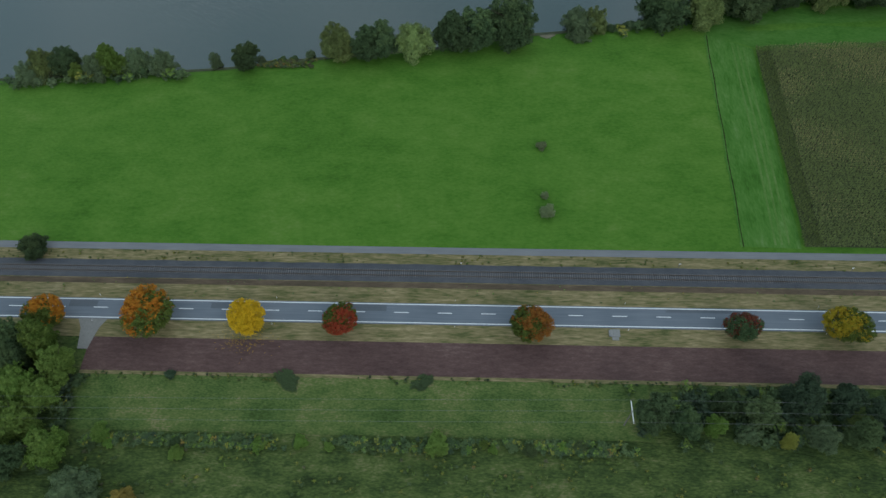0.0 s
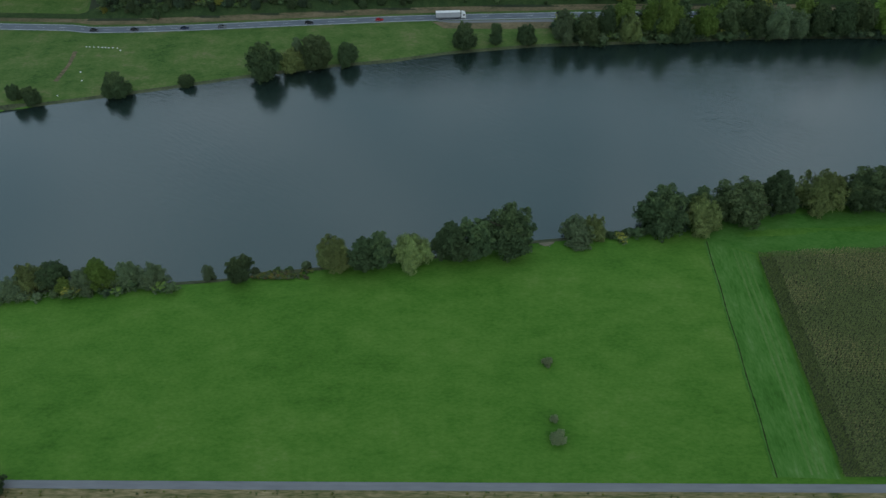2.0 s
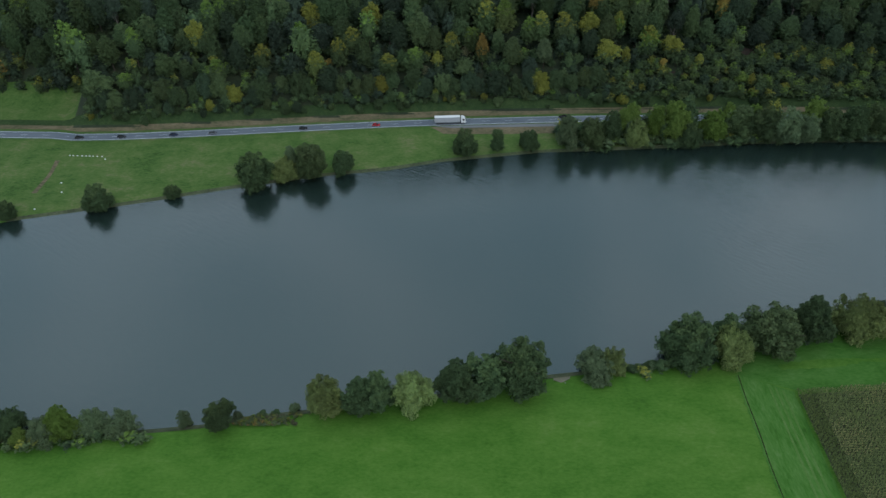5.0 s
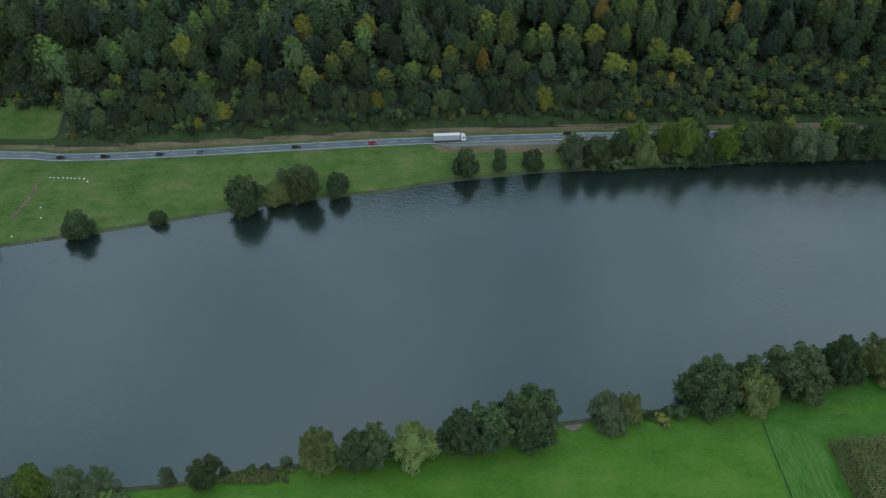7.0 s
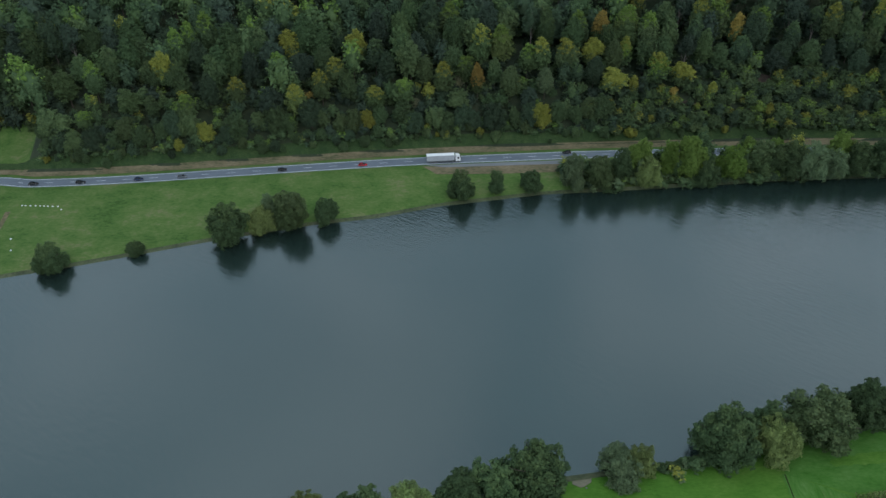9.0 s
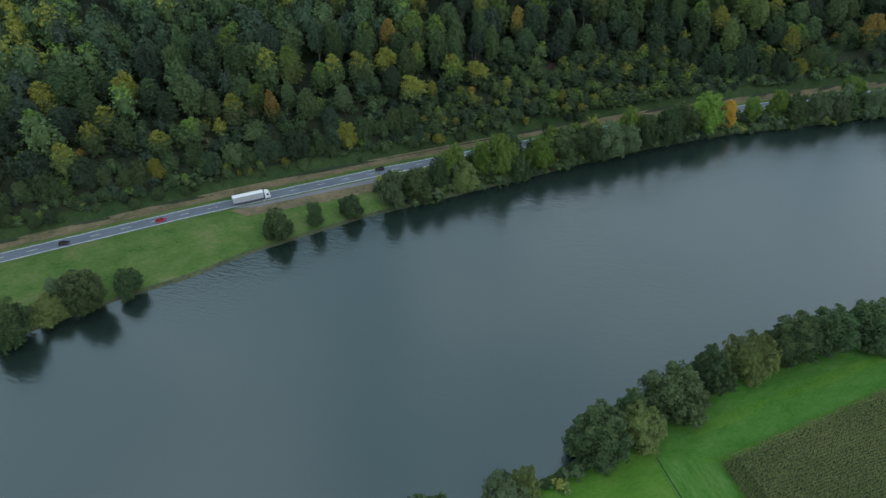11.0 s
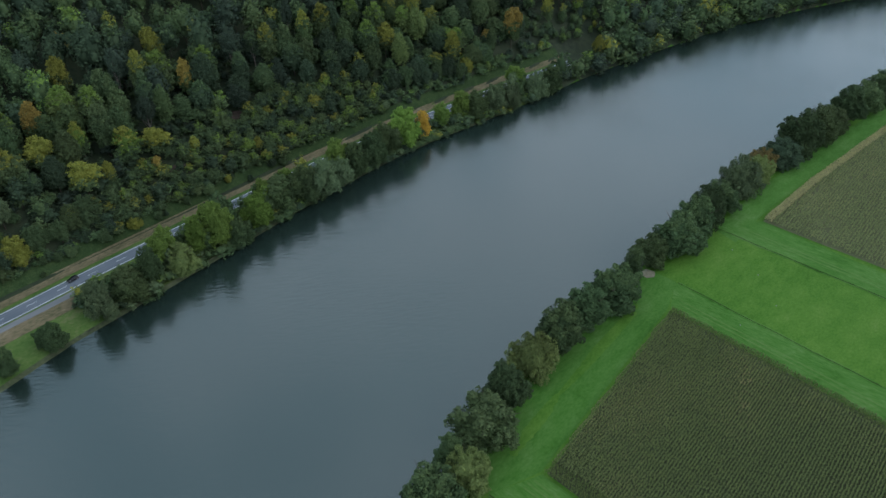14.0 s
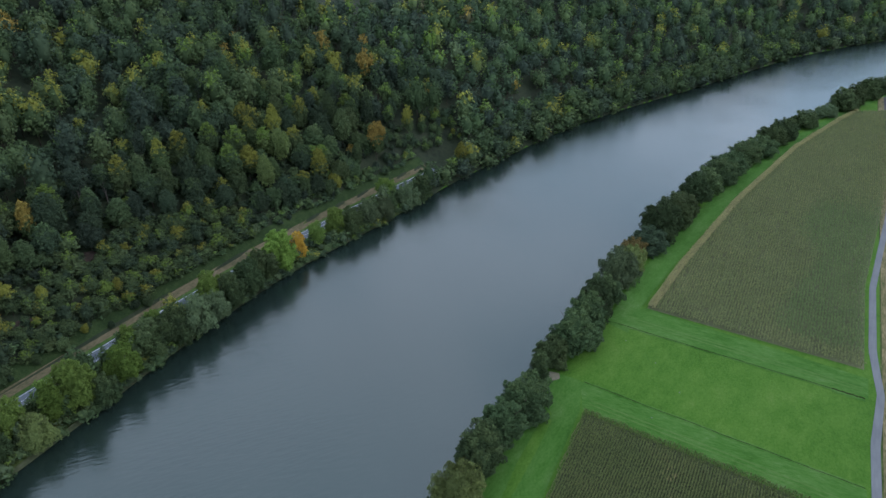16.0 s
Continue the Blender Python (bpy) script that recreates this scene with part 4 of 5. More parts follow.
near("grey_willow", -151.5, 180.0, 4.6, 9.0)
near("pale_willow", -147.0, 183.0, 4.8, 13.0)
near("alder", -138.5, 184.0, 4.6, 13.5)
near("lime", -134.2, 180.6, 2.4, 8.0)
near("grey_willow", -128.0, 182.6, 4.2, 12.0)
near("bright", -122.5, 184.0, 4.3, 15.5)
near("grey_willow", -114.5, 185.2, 4.2, 12.5)
near("grey_willow", -105.5, 185.6, 4.2, 11.0)
near("grey_willow", -87.3, 188.6, 2.0, 8.0)
near("alder", -75.6, 186.4, 4.0, 12.8)
near("pale_willow", -43.7, 193.1, 5.7, 17.5)
near("alder", -33.5, 193.3, 5.0, 15.5)
near("alder", -27.2, 194.2, 5.0, 16.5)
near("pale_willow", -16.8, 196.3, 6.5, 14.5)
near("alder", -2.4, 198.8, 6.0, 18.5)
near("alder", 7.2, 201.3, 5.9, 18.0)
near("alder", 18.3, 203.5, 8.3, 22.0)
near("grey_willow", 43.6, 209.9, 6.6, 11.0)
near("pale_willow", 49.5, 211.4, 4.4, 11.5)
near("alder", 74.9, 215.8, 8.5, 18.5)
near("pale_willow", 89.5, 214.7, 6.1, 14.5)
near("alder", 90.4, 221.7, 4.5, 14.8)
near("olive", 105.5, 221.0, 10.0, 15.8)
near("alder", 119.3, 224.0, 6.2, 19.5)
near("pale_willow", 136.3, 226.0, 8.0, 17.5)
near("alder", 151.4, 225.5, 7.7, 19.5)
near("alder", 166.8, 224.6, 7.4, 19.5)
near("alder", 184.5, 223.1, 8.7, 18.0)
near("alder", 198.9, 224.7, 4.0, 19.0)
near("alder", 217.7, 224.2, 6.0, 16.0)
near("alder", 231.7, 222.6, 8.2, 21.0)
near("alder", 246.0, 221.5, 7.5, 18.0)
near("alder", 258.6, 221.5, 8.4, 19.0)
near("alder", 273.0, 221.0, 7.0, 17.0)
near("grey_willow", 291.8, 219.9, 6.5, 18.0)
near("pale_willow", 307.4, 218.3, 6.2, 15.0)
near("russet", 318.3, 221.7, 5.5, 14.0)
near("alder", 330.6, 216.8, 7.3, 18.0)
near("alder", 347.5, 213.5, 8.2, 20.0)
near("alder", 364.0, 212.0, 8.0, 20.0)
near("alder", 382.0, 209.0, 8.6, 18.0)
near("alder", 400.6, 205.8, 8.4, 19.0)
near("alder", 420.8, 202.6, 9.0, 19.0)
near("alder", 441.0, 198.0, 8.5, 18.0)
near("alder", 462.0, 194.0, 8.5, 19.0)
near("olive", 484.5, 188.4, 9.3, 18.0)
near("alder", 507.0, 183.5, 8.5, 17.0)
near("alder", 528.0, 178.5, 9.0, 17.0)
near("alder", 549.0, 171.5, 8.0, 16.0)
near("alder", 584.0, 159.5, 8.0, 17.0)
near("grey_willow", 619.4, 146.3, 8.5, 13.0)
near("alder", 645.7, 135.6, 9.0, 18.0)
near("alder", 666.0, 128.0, 8.5, 16.0)
near("alder", 690.0, 118.0, 9.0, 17.0)
near("alder", 716.0, 108.0, 9.0, 17.0)
near("alder", 745.0, 97.0, 9.0, 17.0)
near("alder", 776.0, 84.0, 9.5, 18.0)

far("alder", -163.2, 312.6, 6.0, 12.0)
far("alder", -201.0, 304.5, 3.6, 9.0)
far("alder", -209.0, 306.0, 3.4, 8.0)
far("alder", -132.4, 321.6, 3.3, 6.5)
far("alder", -95.2, 329.3, 7.4, 17.5)
far("pale_willow", -82.6, 336.7, 6.0, 10.0)
far("grey_willow", -80.7, 343.5, 3.3, 13.0)
far("olive", -69.4, 337.5, 6.8, 17.5)
far("alder", -56.2, 341.6, 4.8, 12.0)
far("alder", 4.1, 356.9, 5.6, 13.5)
far("alder", 20.2, 358.8, 3.0, 13.0)
far("alder", 36.9, 361.3, 4.8, 11.0)
far("grey_willow", 56.3, 362.7, 5.6, 17.0)
far("olive", 67.9, 364.0, 6.8, 14.5)
far("alder", 78.3, 365.8, 4.8, 18.0)
far("lime", 88.3, 371.3, 6.2, 17.0)
far("pale_willow", 90.8, 363.2, 5.7, 15.0)
far("bright", 102.3, 367.0, 5.4, 18.0)
far("lime", 110.1, 366.0, 6.8, 21.0)
far("alder", 117.8, 362.7, 6.2, 12.0)
far("bright", 129.6, 365.0, 6.4, 17.0)
far("lime", 139.3, 372.7, 4.0, 15.4)
far("olive", 145.0, 368.7, 6.9, 16.5)
far("lime", 154.3, 376.5, 4.0, 12.0)
far("alder", 155.5, 366.0, 7.1, 18.0)
far("grey_willow", 167.2, 365.1, 7.5, 18.5)
far("lime", 183.5, 373.0, 6.1, 17.0)
far("alder", 189.1, 366.1, 6.2, 17.9)
far("grey_willow", 178.0, 365.5, 6.5, 15.0)
far("alder", 201.3, 367.0, 6.6, 18.0)
far("olive", 212.0, 368.5, 6.5, 17.0)
far("fresh", 226.2, 369.4, 8.2, 19.5)
far("orange", 237.8, 367.0, 4.2, 15.8)
far("lime", 252.5, 367.0, 4.3, 14.0)
far("lime", 269.0, 366.4, 5.7, 14.0)
far("olive", 275.3, 360.4, 7.0, 15.5)
far("grey_willow", 288.3, 358.9, 7.4, 15.0)
far("bright", 315.6, 366.8, 5.6, 13.5)
far("grey_willow", 299.5, 356.0, 6.5, 13.0)
far("grey_willow", 322.0, 355.0, 7.0, 14.0)
far("alder", 334.0, 353.0, 6.5, 15.0)

ROADG = "autumn trees along the road"


def avenue(kind, x, y, wide, deep, h):
    return river_tree(kind, x, y, wide, h, "on the road verge", ROADG, deep=deep)


avenue("copper", -110.6, 86.6, 5.6, 5.0, 10.0)
avenue("copper", -82.6, 87.1, 8.8, 5.6, 9.6)
avenue("gold", -55.9, 86.1, 5.3, 5.0, 10.0)
avenue("crimson", -30.2, 86.0, 5.3, 4.2, 9.0)
avenue("rust", 19.9, 85.4, 5.9, 5.0, 10.0)
avenue("dark_red", 76.2, 86.2, 4.9, 4.1, 9.0)
avenue("amber", 102.4, 86.5, 6.5, 4.8, 10.5)

def thicket(kind, x, y, r, h):
    r *= 0.86 if x < -80 else 0.9
    return river_tree(kind, x, y, r, h, "in a thicket beyond the ploughed field", "thicket trees")


thicket("alder", -116.1, 77.5, 6.6, 14.0)
thicket("bright", -107.5, 77.2, 5.9, 15.0)
thicket("lime", -101.7, 71.4, 6.0, 13.0)
thicket("bright", -110.2, 65.7, 5.7, 12.3)
thicket("lime", -104.5, 64.0, 6.0, 9.8)
thicket("lime", -108.2, 56.5, 7.8, 10.5)
thicket("bright", -98.9, 50.3, 6.9, 9.2)
thicket("bright", -118.0, 68.0, 6.5, 13.0)
thicket("alder", -107.3, 46.9, 6.3, 12.6)
thicket("alder", -117.0, 52.0, 7.0, 12.6)
thicket("grey_willow", -89.3, 41.0, 7.6, 8.8)
thicket("bronze", -77.3, 37.5, 6.3, 7.1)
thicket("bright", -87.4, 54.8, 3.0, 5.4)
thicket("lime", -67.9, 50.8, 2.5, 3.2)
thicket("lime", -3.4, 54.0, 3.9, 5.0)
thicket("alder", -113.0, 72.0, 5.0, 14.5)
thicket("mid", 49.4, 62.1, 5.6, 13.1)
thicket("bright", 64.4, 59.5, 3.4, 8.5)
thicket("grey_willow", 72.6, 58.0, 3.8, 6.1)
thicket("deep", 86.5, 66.2, 5.9, 12.9)
thicket("deep", 97.3, 66.0, 5.2, 11.4)
thicket("yellow", 81.3, 56.2, 2.4, 7.0)
thicket("grey_willow", 89.5, 57.1, 4.7, 9.6)
thicket("olive", 98.0, 57.4, 4.5, 12.9)
thicket("alder", 56.8, 59.8, 4.4, 10.9)
thicket("moss", 75.5, 62.9, 4.8, 11.3)
thicket("alder", 67.5, 64.9, 4.4, 8.3)
thicket("deep", 107.0, 62.0, 6.0, 12.0)
river_tree("mid", -43.5, 70.6, 4.8, 1.2, "at the edge of the ploughed strip", "field edge bushes", "bush", deep=1.5)
river_tree("deep", -74.3, 71.6, 1.7, 1.8, "at the edge of the ploughed strip", "field edge bushes", "bush")
river_tree("mid", -8.0, 70.8, 4.0, 0.9, "at the edge of the ploughed strip", "field edge bushes", "bush", deep=1.1)
river_tree("alder", -123.4, 109.7, 4.7, 6.4, "beside the railway and the path", "", "bush")
river_tree("twiggy", 27.0, 152.6, 2.0, 2.4, "alone in the meadow", "meadow bushes", "bush")
river_tree("twiggy", 27.2, 126.0, 2.7, 4.0, "alone in the meadow", "meadow bushes", "bush")
river_tree("twiggy", 27.0, 132.5, 1.5, 2.2, "alone in the meadow", "meadow bushes", "bush")

# hedge of low shrubs between the fallow strips
rng = random.Random(8)
for k in range(30):
    x = -88 + k * 4.2 + rng.uniform(-3.2, 3.2)
    river_tree(rng.choice(["olive", "moss", "lime", "olive", "bright", "lime" if -20 < x < 32 else "alder"]), x, 54.0 + rng.uniform(-0.9, 0.9), rng.uniform(0.9, 2.5), rng.uniform(1.0, 3.0), "in a low hedge between grass strips", "hedge shrubs", "shrub")
for k in range(6):
    x = -66 + k * 5.6 + rng.uniform(-1.2, 1.2)
    river_tree(rng.choice(["olive", "grey_willow", "alder"]), x - 4.5, 194.0 + 0.17 * (x + 66) + rng.uniform(-1, 0.6), rng.uniform(1.2, 2.4), rng.uniform(1.4, 3.0), "in the reedy fringe of the river", "river fringe shrubs", "shrub")
for k in range(6):
    river_tree(rng.choice(["olive", "alder"]), 56 + k * 2.4, 212.6 + 0.3 * k, rng.uniform(1.6, 2.3), rng.uniform(2.2, 3.6), "in the fringe of the river bank", "river fringe shrubs", "shrub")

# ---- the forest on the slope ----
EDGE = ["deep", "mid", "mid", "moss", "deep", "mid", "mid", "yellow", "moss", "deep"]
rng = random.Random(21)
for row, (gap, hlo, hhi, step, x1) in enumerate(((12.4, 2.6, 7.0, 5.4, 200), (18.5, 8.5, 14, 7.5, 330))):
    for x, y in offset(finer([p for p in FAR_ROAD if -215 <= p[0] <= x1], step), gap):
        x, y = x + rng.uniform(-2.6, 2.6), y + rng.uniform(-2.4, 3.6)
        if x < -196 and y < 413 or row and 80 < x < 240:
            continue
        h = rng.uniform(hlo, hhi)
        river_tree(rng.choice(EDGE), x, y, h * rng.uniform(0.42, 0.56), h, "at the forest edge above the road", "forest edge trees", "tree" if row else "shrub")


WOOD = {}


# Tip colours: autumn yellow for some, lit tops put in as paler greens.
TIP_COLOURS = {
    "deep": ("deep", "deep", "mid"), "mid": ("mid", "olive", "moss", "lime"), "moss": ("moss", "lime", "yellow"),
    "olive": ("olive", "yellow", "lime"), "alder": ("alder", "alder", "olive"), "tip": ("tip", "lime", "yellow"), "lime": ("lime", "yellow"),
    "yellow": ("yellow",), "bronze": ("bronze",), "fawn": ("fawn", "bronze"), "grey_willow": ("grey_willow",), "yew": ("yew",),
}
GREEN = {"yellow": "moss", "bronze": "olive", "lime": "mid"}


def wood_shape(build, variant):
    """Shared crown and trunk of a forest tree: 0 broad, 1 tall oval, 2 bare-stemmed pine."""
    if (build, variant) not in WOOD:
        h = (20.0, 24.0, 25.0)[build]
        seed = 900 + build * 40 + variant
        if build == 0:
            v, f = crown(seed, 6.0, h, 0.16 * h, 3 + variant % 2, 84, 7000, 0.50, narrow=0.74)
        elif build == 1:
            v, f = crown(seed, 5.2, h, 0.18 * h, variant % 3, 80, 6500, 0.50, narrow=0.80, point=0.35)
        else:
            v, f = crown(seed, 4.2, h, 0.50 * h, 2, 40, 3800, 0.46, narrow=0.7, point=0.2)
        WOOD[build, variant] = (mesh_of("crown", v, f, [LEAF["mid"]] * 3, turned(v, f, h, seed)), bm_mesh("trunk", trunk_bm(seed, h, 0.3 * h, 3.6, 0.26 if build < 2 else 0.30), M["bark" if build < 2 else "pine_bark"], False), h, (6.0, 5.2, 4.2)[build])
    return WOOD[build, variant]


def wood_tree(kind, x, y, r, h, build, turn, where="in the forest on the slope", group="forest trees"):
    cm, tm, hh, rr = wood_shape(build, int(turn) % 4)
    root = new("pine_tree" if build == 2 else "forest_tree")
    tips = TIP_COLOURS[kind][int(turn) % len(TIP_COLOURS[kind])]
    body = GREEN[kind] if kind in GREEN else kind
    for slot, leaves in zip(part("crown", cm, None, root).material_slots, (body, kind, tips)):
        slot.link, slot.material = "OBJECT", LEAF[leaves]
    part("trunk", tm, None, root, "grey-brown trunk with limbs")
    root.matrix_basis = pose(x, y, float(height(x, y)) - 0.4, 0, 0, turn * 37) @ Matrix.Diagonal((r / rr, r / rr, h / hh, 1))
    look_of = {"deep": "deep green", "mid": "mid green", "moss": "moss green", "alder": "dark green", "olive": "olive green", "yellow": "yellowing green", "bronze": "bronze-orange autumn", "lime": "yellow-green", "tip": "light green", "yew": "dark grey-green", "fawn": "fawn brown", "grey_willow": "grey-green", "orange": "orange autumn"}[kind]
    form = ("broad-crowned tree", "tall oval-crowned tree", "bare-stemmed pine tree")[build]
    return tagged(root, f"{look_of} {form} {where}", "tree", group)


def accent(kind, x, y, r, h, build=1):
    PLACED.append((x, y))
    return wood_tree(kind, x, y, r, h, build, len(PLACED) * 3, "among the forest on the slope", "autumn trees in the forest")


PLACED = []
accent("bronze", 14.6, 416.7, 3.6, 20.0, 1)
accent("yellow", -138.7, 418.1, 6.0, 22.0, 0)
accent("lime", 104.8, 421.6, 6.2, 20.0, 0)
accent("yellow", 92.7, 417.4, 3.4, 13.0, 0)
accent("yellow", 100.9, 461.9, 5.8, 22.0, 0)
accent("bronze", 149.0, 442.3, 4.4, 22.0, 1)
accent("yellow", 293.3, 398.7, 5.4, 24.0, 1)
accent("tip", 262.0, 409.8, 5.0, 23.0, 1)
accent("yellow", 383.9, 354.3, 4.2, 18.0, 1)
accent("bronze", 342.9, 392.8, 6.6, 26.0, 0)
accent("yellow", 381.2, 392.6, 4.6, 20.0, 0)
accent("yellow", 133.0, 416.4, 2.6, 10.0, 1)
accent("yellow", 159.5, 406.5, 2.6, 9.5, 1)
accent("bronze", 113.2, 417.1, 3.2, 7.0, 0)
accent("lime", 90.1, 430.6, 4.0, 20.0, 1)
accent("grey_willow", 48.4, 417.9, 4.8, 17.0, 1)
accent("moss", -18.7, 423.6, 7.6, 23.0, 0)
accent("yellow", -45.3, 432.5, 6.0, 22.0, 0)
accent("moss", -189.1, 395.5, 8.0, 18.0, 0)
accent("bronze", 79.0, 444.2, 4.6, 22.0, 1)
accent("yellow", 61.8, 474.2, 5.6, 23.0, 0)
accent("yellow", 147.8, 464.5, 5.6, 22.0, 0)
accent("lime", 70.0, 409.4, 3.0, 10.0, 0)
accent("yellow", -2.0, 400.5, 2.4, 6.0, 0)
accent("yellow", 15.0, 401.5, 2.4, 6.0, 0)


def tree_templates(count, leaves, size, seed, boughs):
    out = []
    for k in range(count):
        h = (19.0, 23.0, 25.0, 21.0, 17.0)[k % 5]
        v, f = crown(300 + k + seed, 5.4 + 0.7 * (k % 3), h, 0.2 * h, 3 if leaves > 200 and k % 2 == 0 else 0, boughs + k % 4, leaves, size, narrow=0.76, point=0.2)
        t = np.array([[0.25 * math.cos(a), 0.25 * math.sin(a), z] for z in (-1.5, h * 0.5) for a in (0, 2.1, 4.2)])
        tf = np.array([[0, 1, 4], [0, 4, 3], [1, 2, 5], [1, 5, 4], [2, 0, 3], [2, 3, 5]])
        out.append((np.r_[v, t], np.r_[f, tf + len(v)], turned(v, f, h, 300 + k + seed)))
    return out


def forest(name, label, x, y, templates, weights, seed, lower=0.0):
    nr = np.random.RandomState(seed)
    z = height(x, y)
    V, F, I, at = [], [], [], 0
    for px, py, pz in zip(x, y, z):
        v, f, zone = templates[nr.randint(len(templates))]
        a, s = nr.uniform(0, 6.28), nr.uniform(0.66, 1.20)
        if lower:
            s *= 0.55 + 0.45 * min(1.0, max(0.0, (float(side(FAR_ROAD, px, py)) - lower) / 22.0))
        sz = s * nr.uniform(0.85, 1.15)
        m = np.array([[math.cos(a) * s, -math.sin(a) * s, 0], [math.sin(a) * s, math.cos(a) * s, 0], [0, 0, sz]])
        V.append(v @ m.T + [px, py, pz])
        F.append(f + at)
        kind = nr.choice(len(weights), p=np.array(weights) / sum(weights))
        turns = TIP_COLOURS[FOREST[kind]]
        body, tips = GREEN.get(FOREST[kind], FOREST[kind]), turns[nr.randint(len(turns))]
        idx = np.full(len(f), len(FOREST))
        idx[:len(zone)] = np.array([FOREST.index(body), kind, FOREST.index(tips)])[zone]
        I.append(idx)
        at += len(v)
    V, F, I = np.concatenate(V), np.concatenate(F), np.concatenate(I)
    me = bpy.data.meshes.new(name)
    me.vertices.add(len(V))
    me.vertices.foreach_set("co", V.ravel().astype(np.float32))
    me.loops.add(F.size)
    me.loops.foreach_set("vertex_index", F.ravel().astype(np.int32))
    me.polygons.add(len(F))
    me.polygons.foreach_set("loop_start", np.arange(0, F.size, 3, dtype=np.int32))
    me.polygons.foreach_set("loop_total", np.full(len(F), 3, np.int32))
    for kind in FOREST:
        me.materials.append(LEAF[kind])
    me.materials.append(M["bark"])
    me.polygons.foreach_set("material_index", I.astype(np.int32))
    me.update(calc_edges=True)
    return tagged(new(name, me), label, "forest", kind="stuff")


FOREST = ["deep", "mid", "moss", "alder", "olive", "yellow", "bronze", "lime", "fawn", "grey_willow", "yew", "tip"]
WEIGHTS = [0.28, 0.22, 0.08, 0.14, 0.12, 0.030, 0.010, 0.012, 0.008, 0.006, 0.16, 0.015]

# Darker, more even mix, in place of haze over the distance.
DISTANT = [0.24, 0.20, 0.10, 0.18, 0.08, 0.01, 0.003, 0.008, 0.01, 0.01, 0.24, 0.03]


def scatter(x0, x1, y0, y1, step, deepest, seed, shallow=22.0, shore=0.0):
    nr = np.random.RandomState(seed)
    X, Y = np.meshgrid(np.arange(x0, x1, step), np.arange(y0, y1, step))
    X[1::2] += step / 2
    X = (X + nr.uniform(-0.42, 0.42, X.shape) * step).ravel()
    Y = (Y + nr.uniform(-0.42, 0.42, Y.shape) * step).ravel()
    d = side(FAR_ROAD, X, Y)
    ok = (d > shallow) & (d < deepest) & ~((X < -198) & (Y < 413)) & (side(FAR_BANK, X, Y) > shore)
    return X[ok], Y[ok]


def tall_from(x):
    """How far above the road the tall trees begin: a cleared, brushy band lies below them on one stretch."""
    return np.interp(x, [-330, 40, 85, 121, 160, 195, 235, 270, 420], [24, 24, 24, 27, 37, 35, 27, 21, 21])


# the forest's front trees, one by one
nr = np.random.RandomState(61)
X, Y = scatter(-236, 350, 330, 500, 9.0, 62, 62, 20.0)
D = side(FAR_ROAD, X, Y)
order = np.argsort(D)
stood = 0
for k in order:
    x, y, d = float(X[k]), float(Y[k]), float(D[k])
    if d < tall_from(x) or min((x - a) ** 2 + (y - c) ** 2 for a, c in PLACED) < 44 or stood >= 280:
        continue
    grove = float(swell(x + 40, y * 1.6, 26.0)) + nr.uniform(-0.75, 0.75)
    dark_side = x > 110 and d > 45
    if grove > 0.45:
        kind = nr.choice(["moss", "olive", "tip", "mid", "yellow"], p=[0.32, 0.34, 0.08, 0.18, 0.08])
    elif grove > -0.4:
        kind = nr.choice(["mid", "moss", "olive", "deep", "lime"], p=[0.36, 0.22, 0.16, 0.22, 0.04])
    else:
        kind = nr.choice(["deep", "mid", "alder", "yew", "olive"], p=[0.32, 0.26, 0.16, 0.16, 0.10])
    # Mostly dark leaf tones upslope here, shade put into the colour.
    if d > 40 and x < 60 and nr.rand() < 0.75:
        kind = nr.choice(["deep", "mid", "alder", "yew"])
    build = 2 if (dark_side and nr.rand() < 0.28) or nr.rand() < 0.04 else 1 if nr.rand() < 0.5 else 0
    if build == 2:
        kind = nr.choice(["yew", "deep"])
    front = min(1.0, 0.62 + 0.38 * (d - tall_from(x)) / 22.0)
    h = nr.uniform(19, 27) * front * (1.08 if build else 0.95)
    r = nr.uniform(5.2, 7.8) * (0.70 if build == 2 else 0.88 if build == 1 else 1.0) * (0.75 + 0.25 * front)
    wood_tree(str(kind), x, y, r, h, build, nr.randint(0, 400))
    PLACED.append((x, y))
    stood += 1
front_trees = np.array(PLACED)


def clear_of(X, Y, gap):
    d2 = ((X[:, None] - front_trees[:, 0]) ** 2 + (Y[:, None] - front_trees[:, 1]) ** 2).min(1)
    return X[d2 > gap * gap], Y[d2 > gap * gap]


near_trees = tree_templates(10, 720, 0.92, 0, 18)
mid_trees = tree_templates(8, 330, 1.35, 30, 16)
far_trees = tree_templates(8, 200, 1.8, 50, 12)
small = tree_templates(8, 520, 1.15, 70, 16)
tiny = tree_templates(8, 150, 2.1, 80, 8)
low_trees = [(v * [0.62, 0.62, 0.50] - [0, 0, 1.5], f, k) for v, f, k in small]
shrubs = [(v * [0.42, 0.42, 0.20] - [0, 0, 0.8], f, k) for v, f, k in tiny]
bank_trees = [(v * [1.0, 1.0, 0.72] - [0, 0, 3.0], f, k) for v, f, k in far_trees]
X, Y = clear_of(*scatter(-340, 100, 380, 560, 8.8, 124, 1, 30.0), 7.2)
forest("forest", "dense mixed forest in early autumn on a steep slope", X, Y, near_trees, [0.36, 0.17, 0.03, 0.16, 0.11, 0.03, 0.01, 0.0, 0.0, 0.0, 0.14], 2)
X, Y = clear_of(*scatter(-330, 430, 330, 440, 6.0, 44, 7, 13.0), 4.0)
ok = (side(FAR_ROAD, X, Y) < tall_from(X) + 10) & ~((X > 85) & (X < 235))
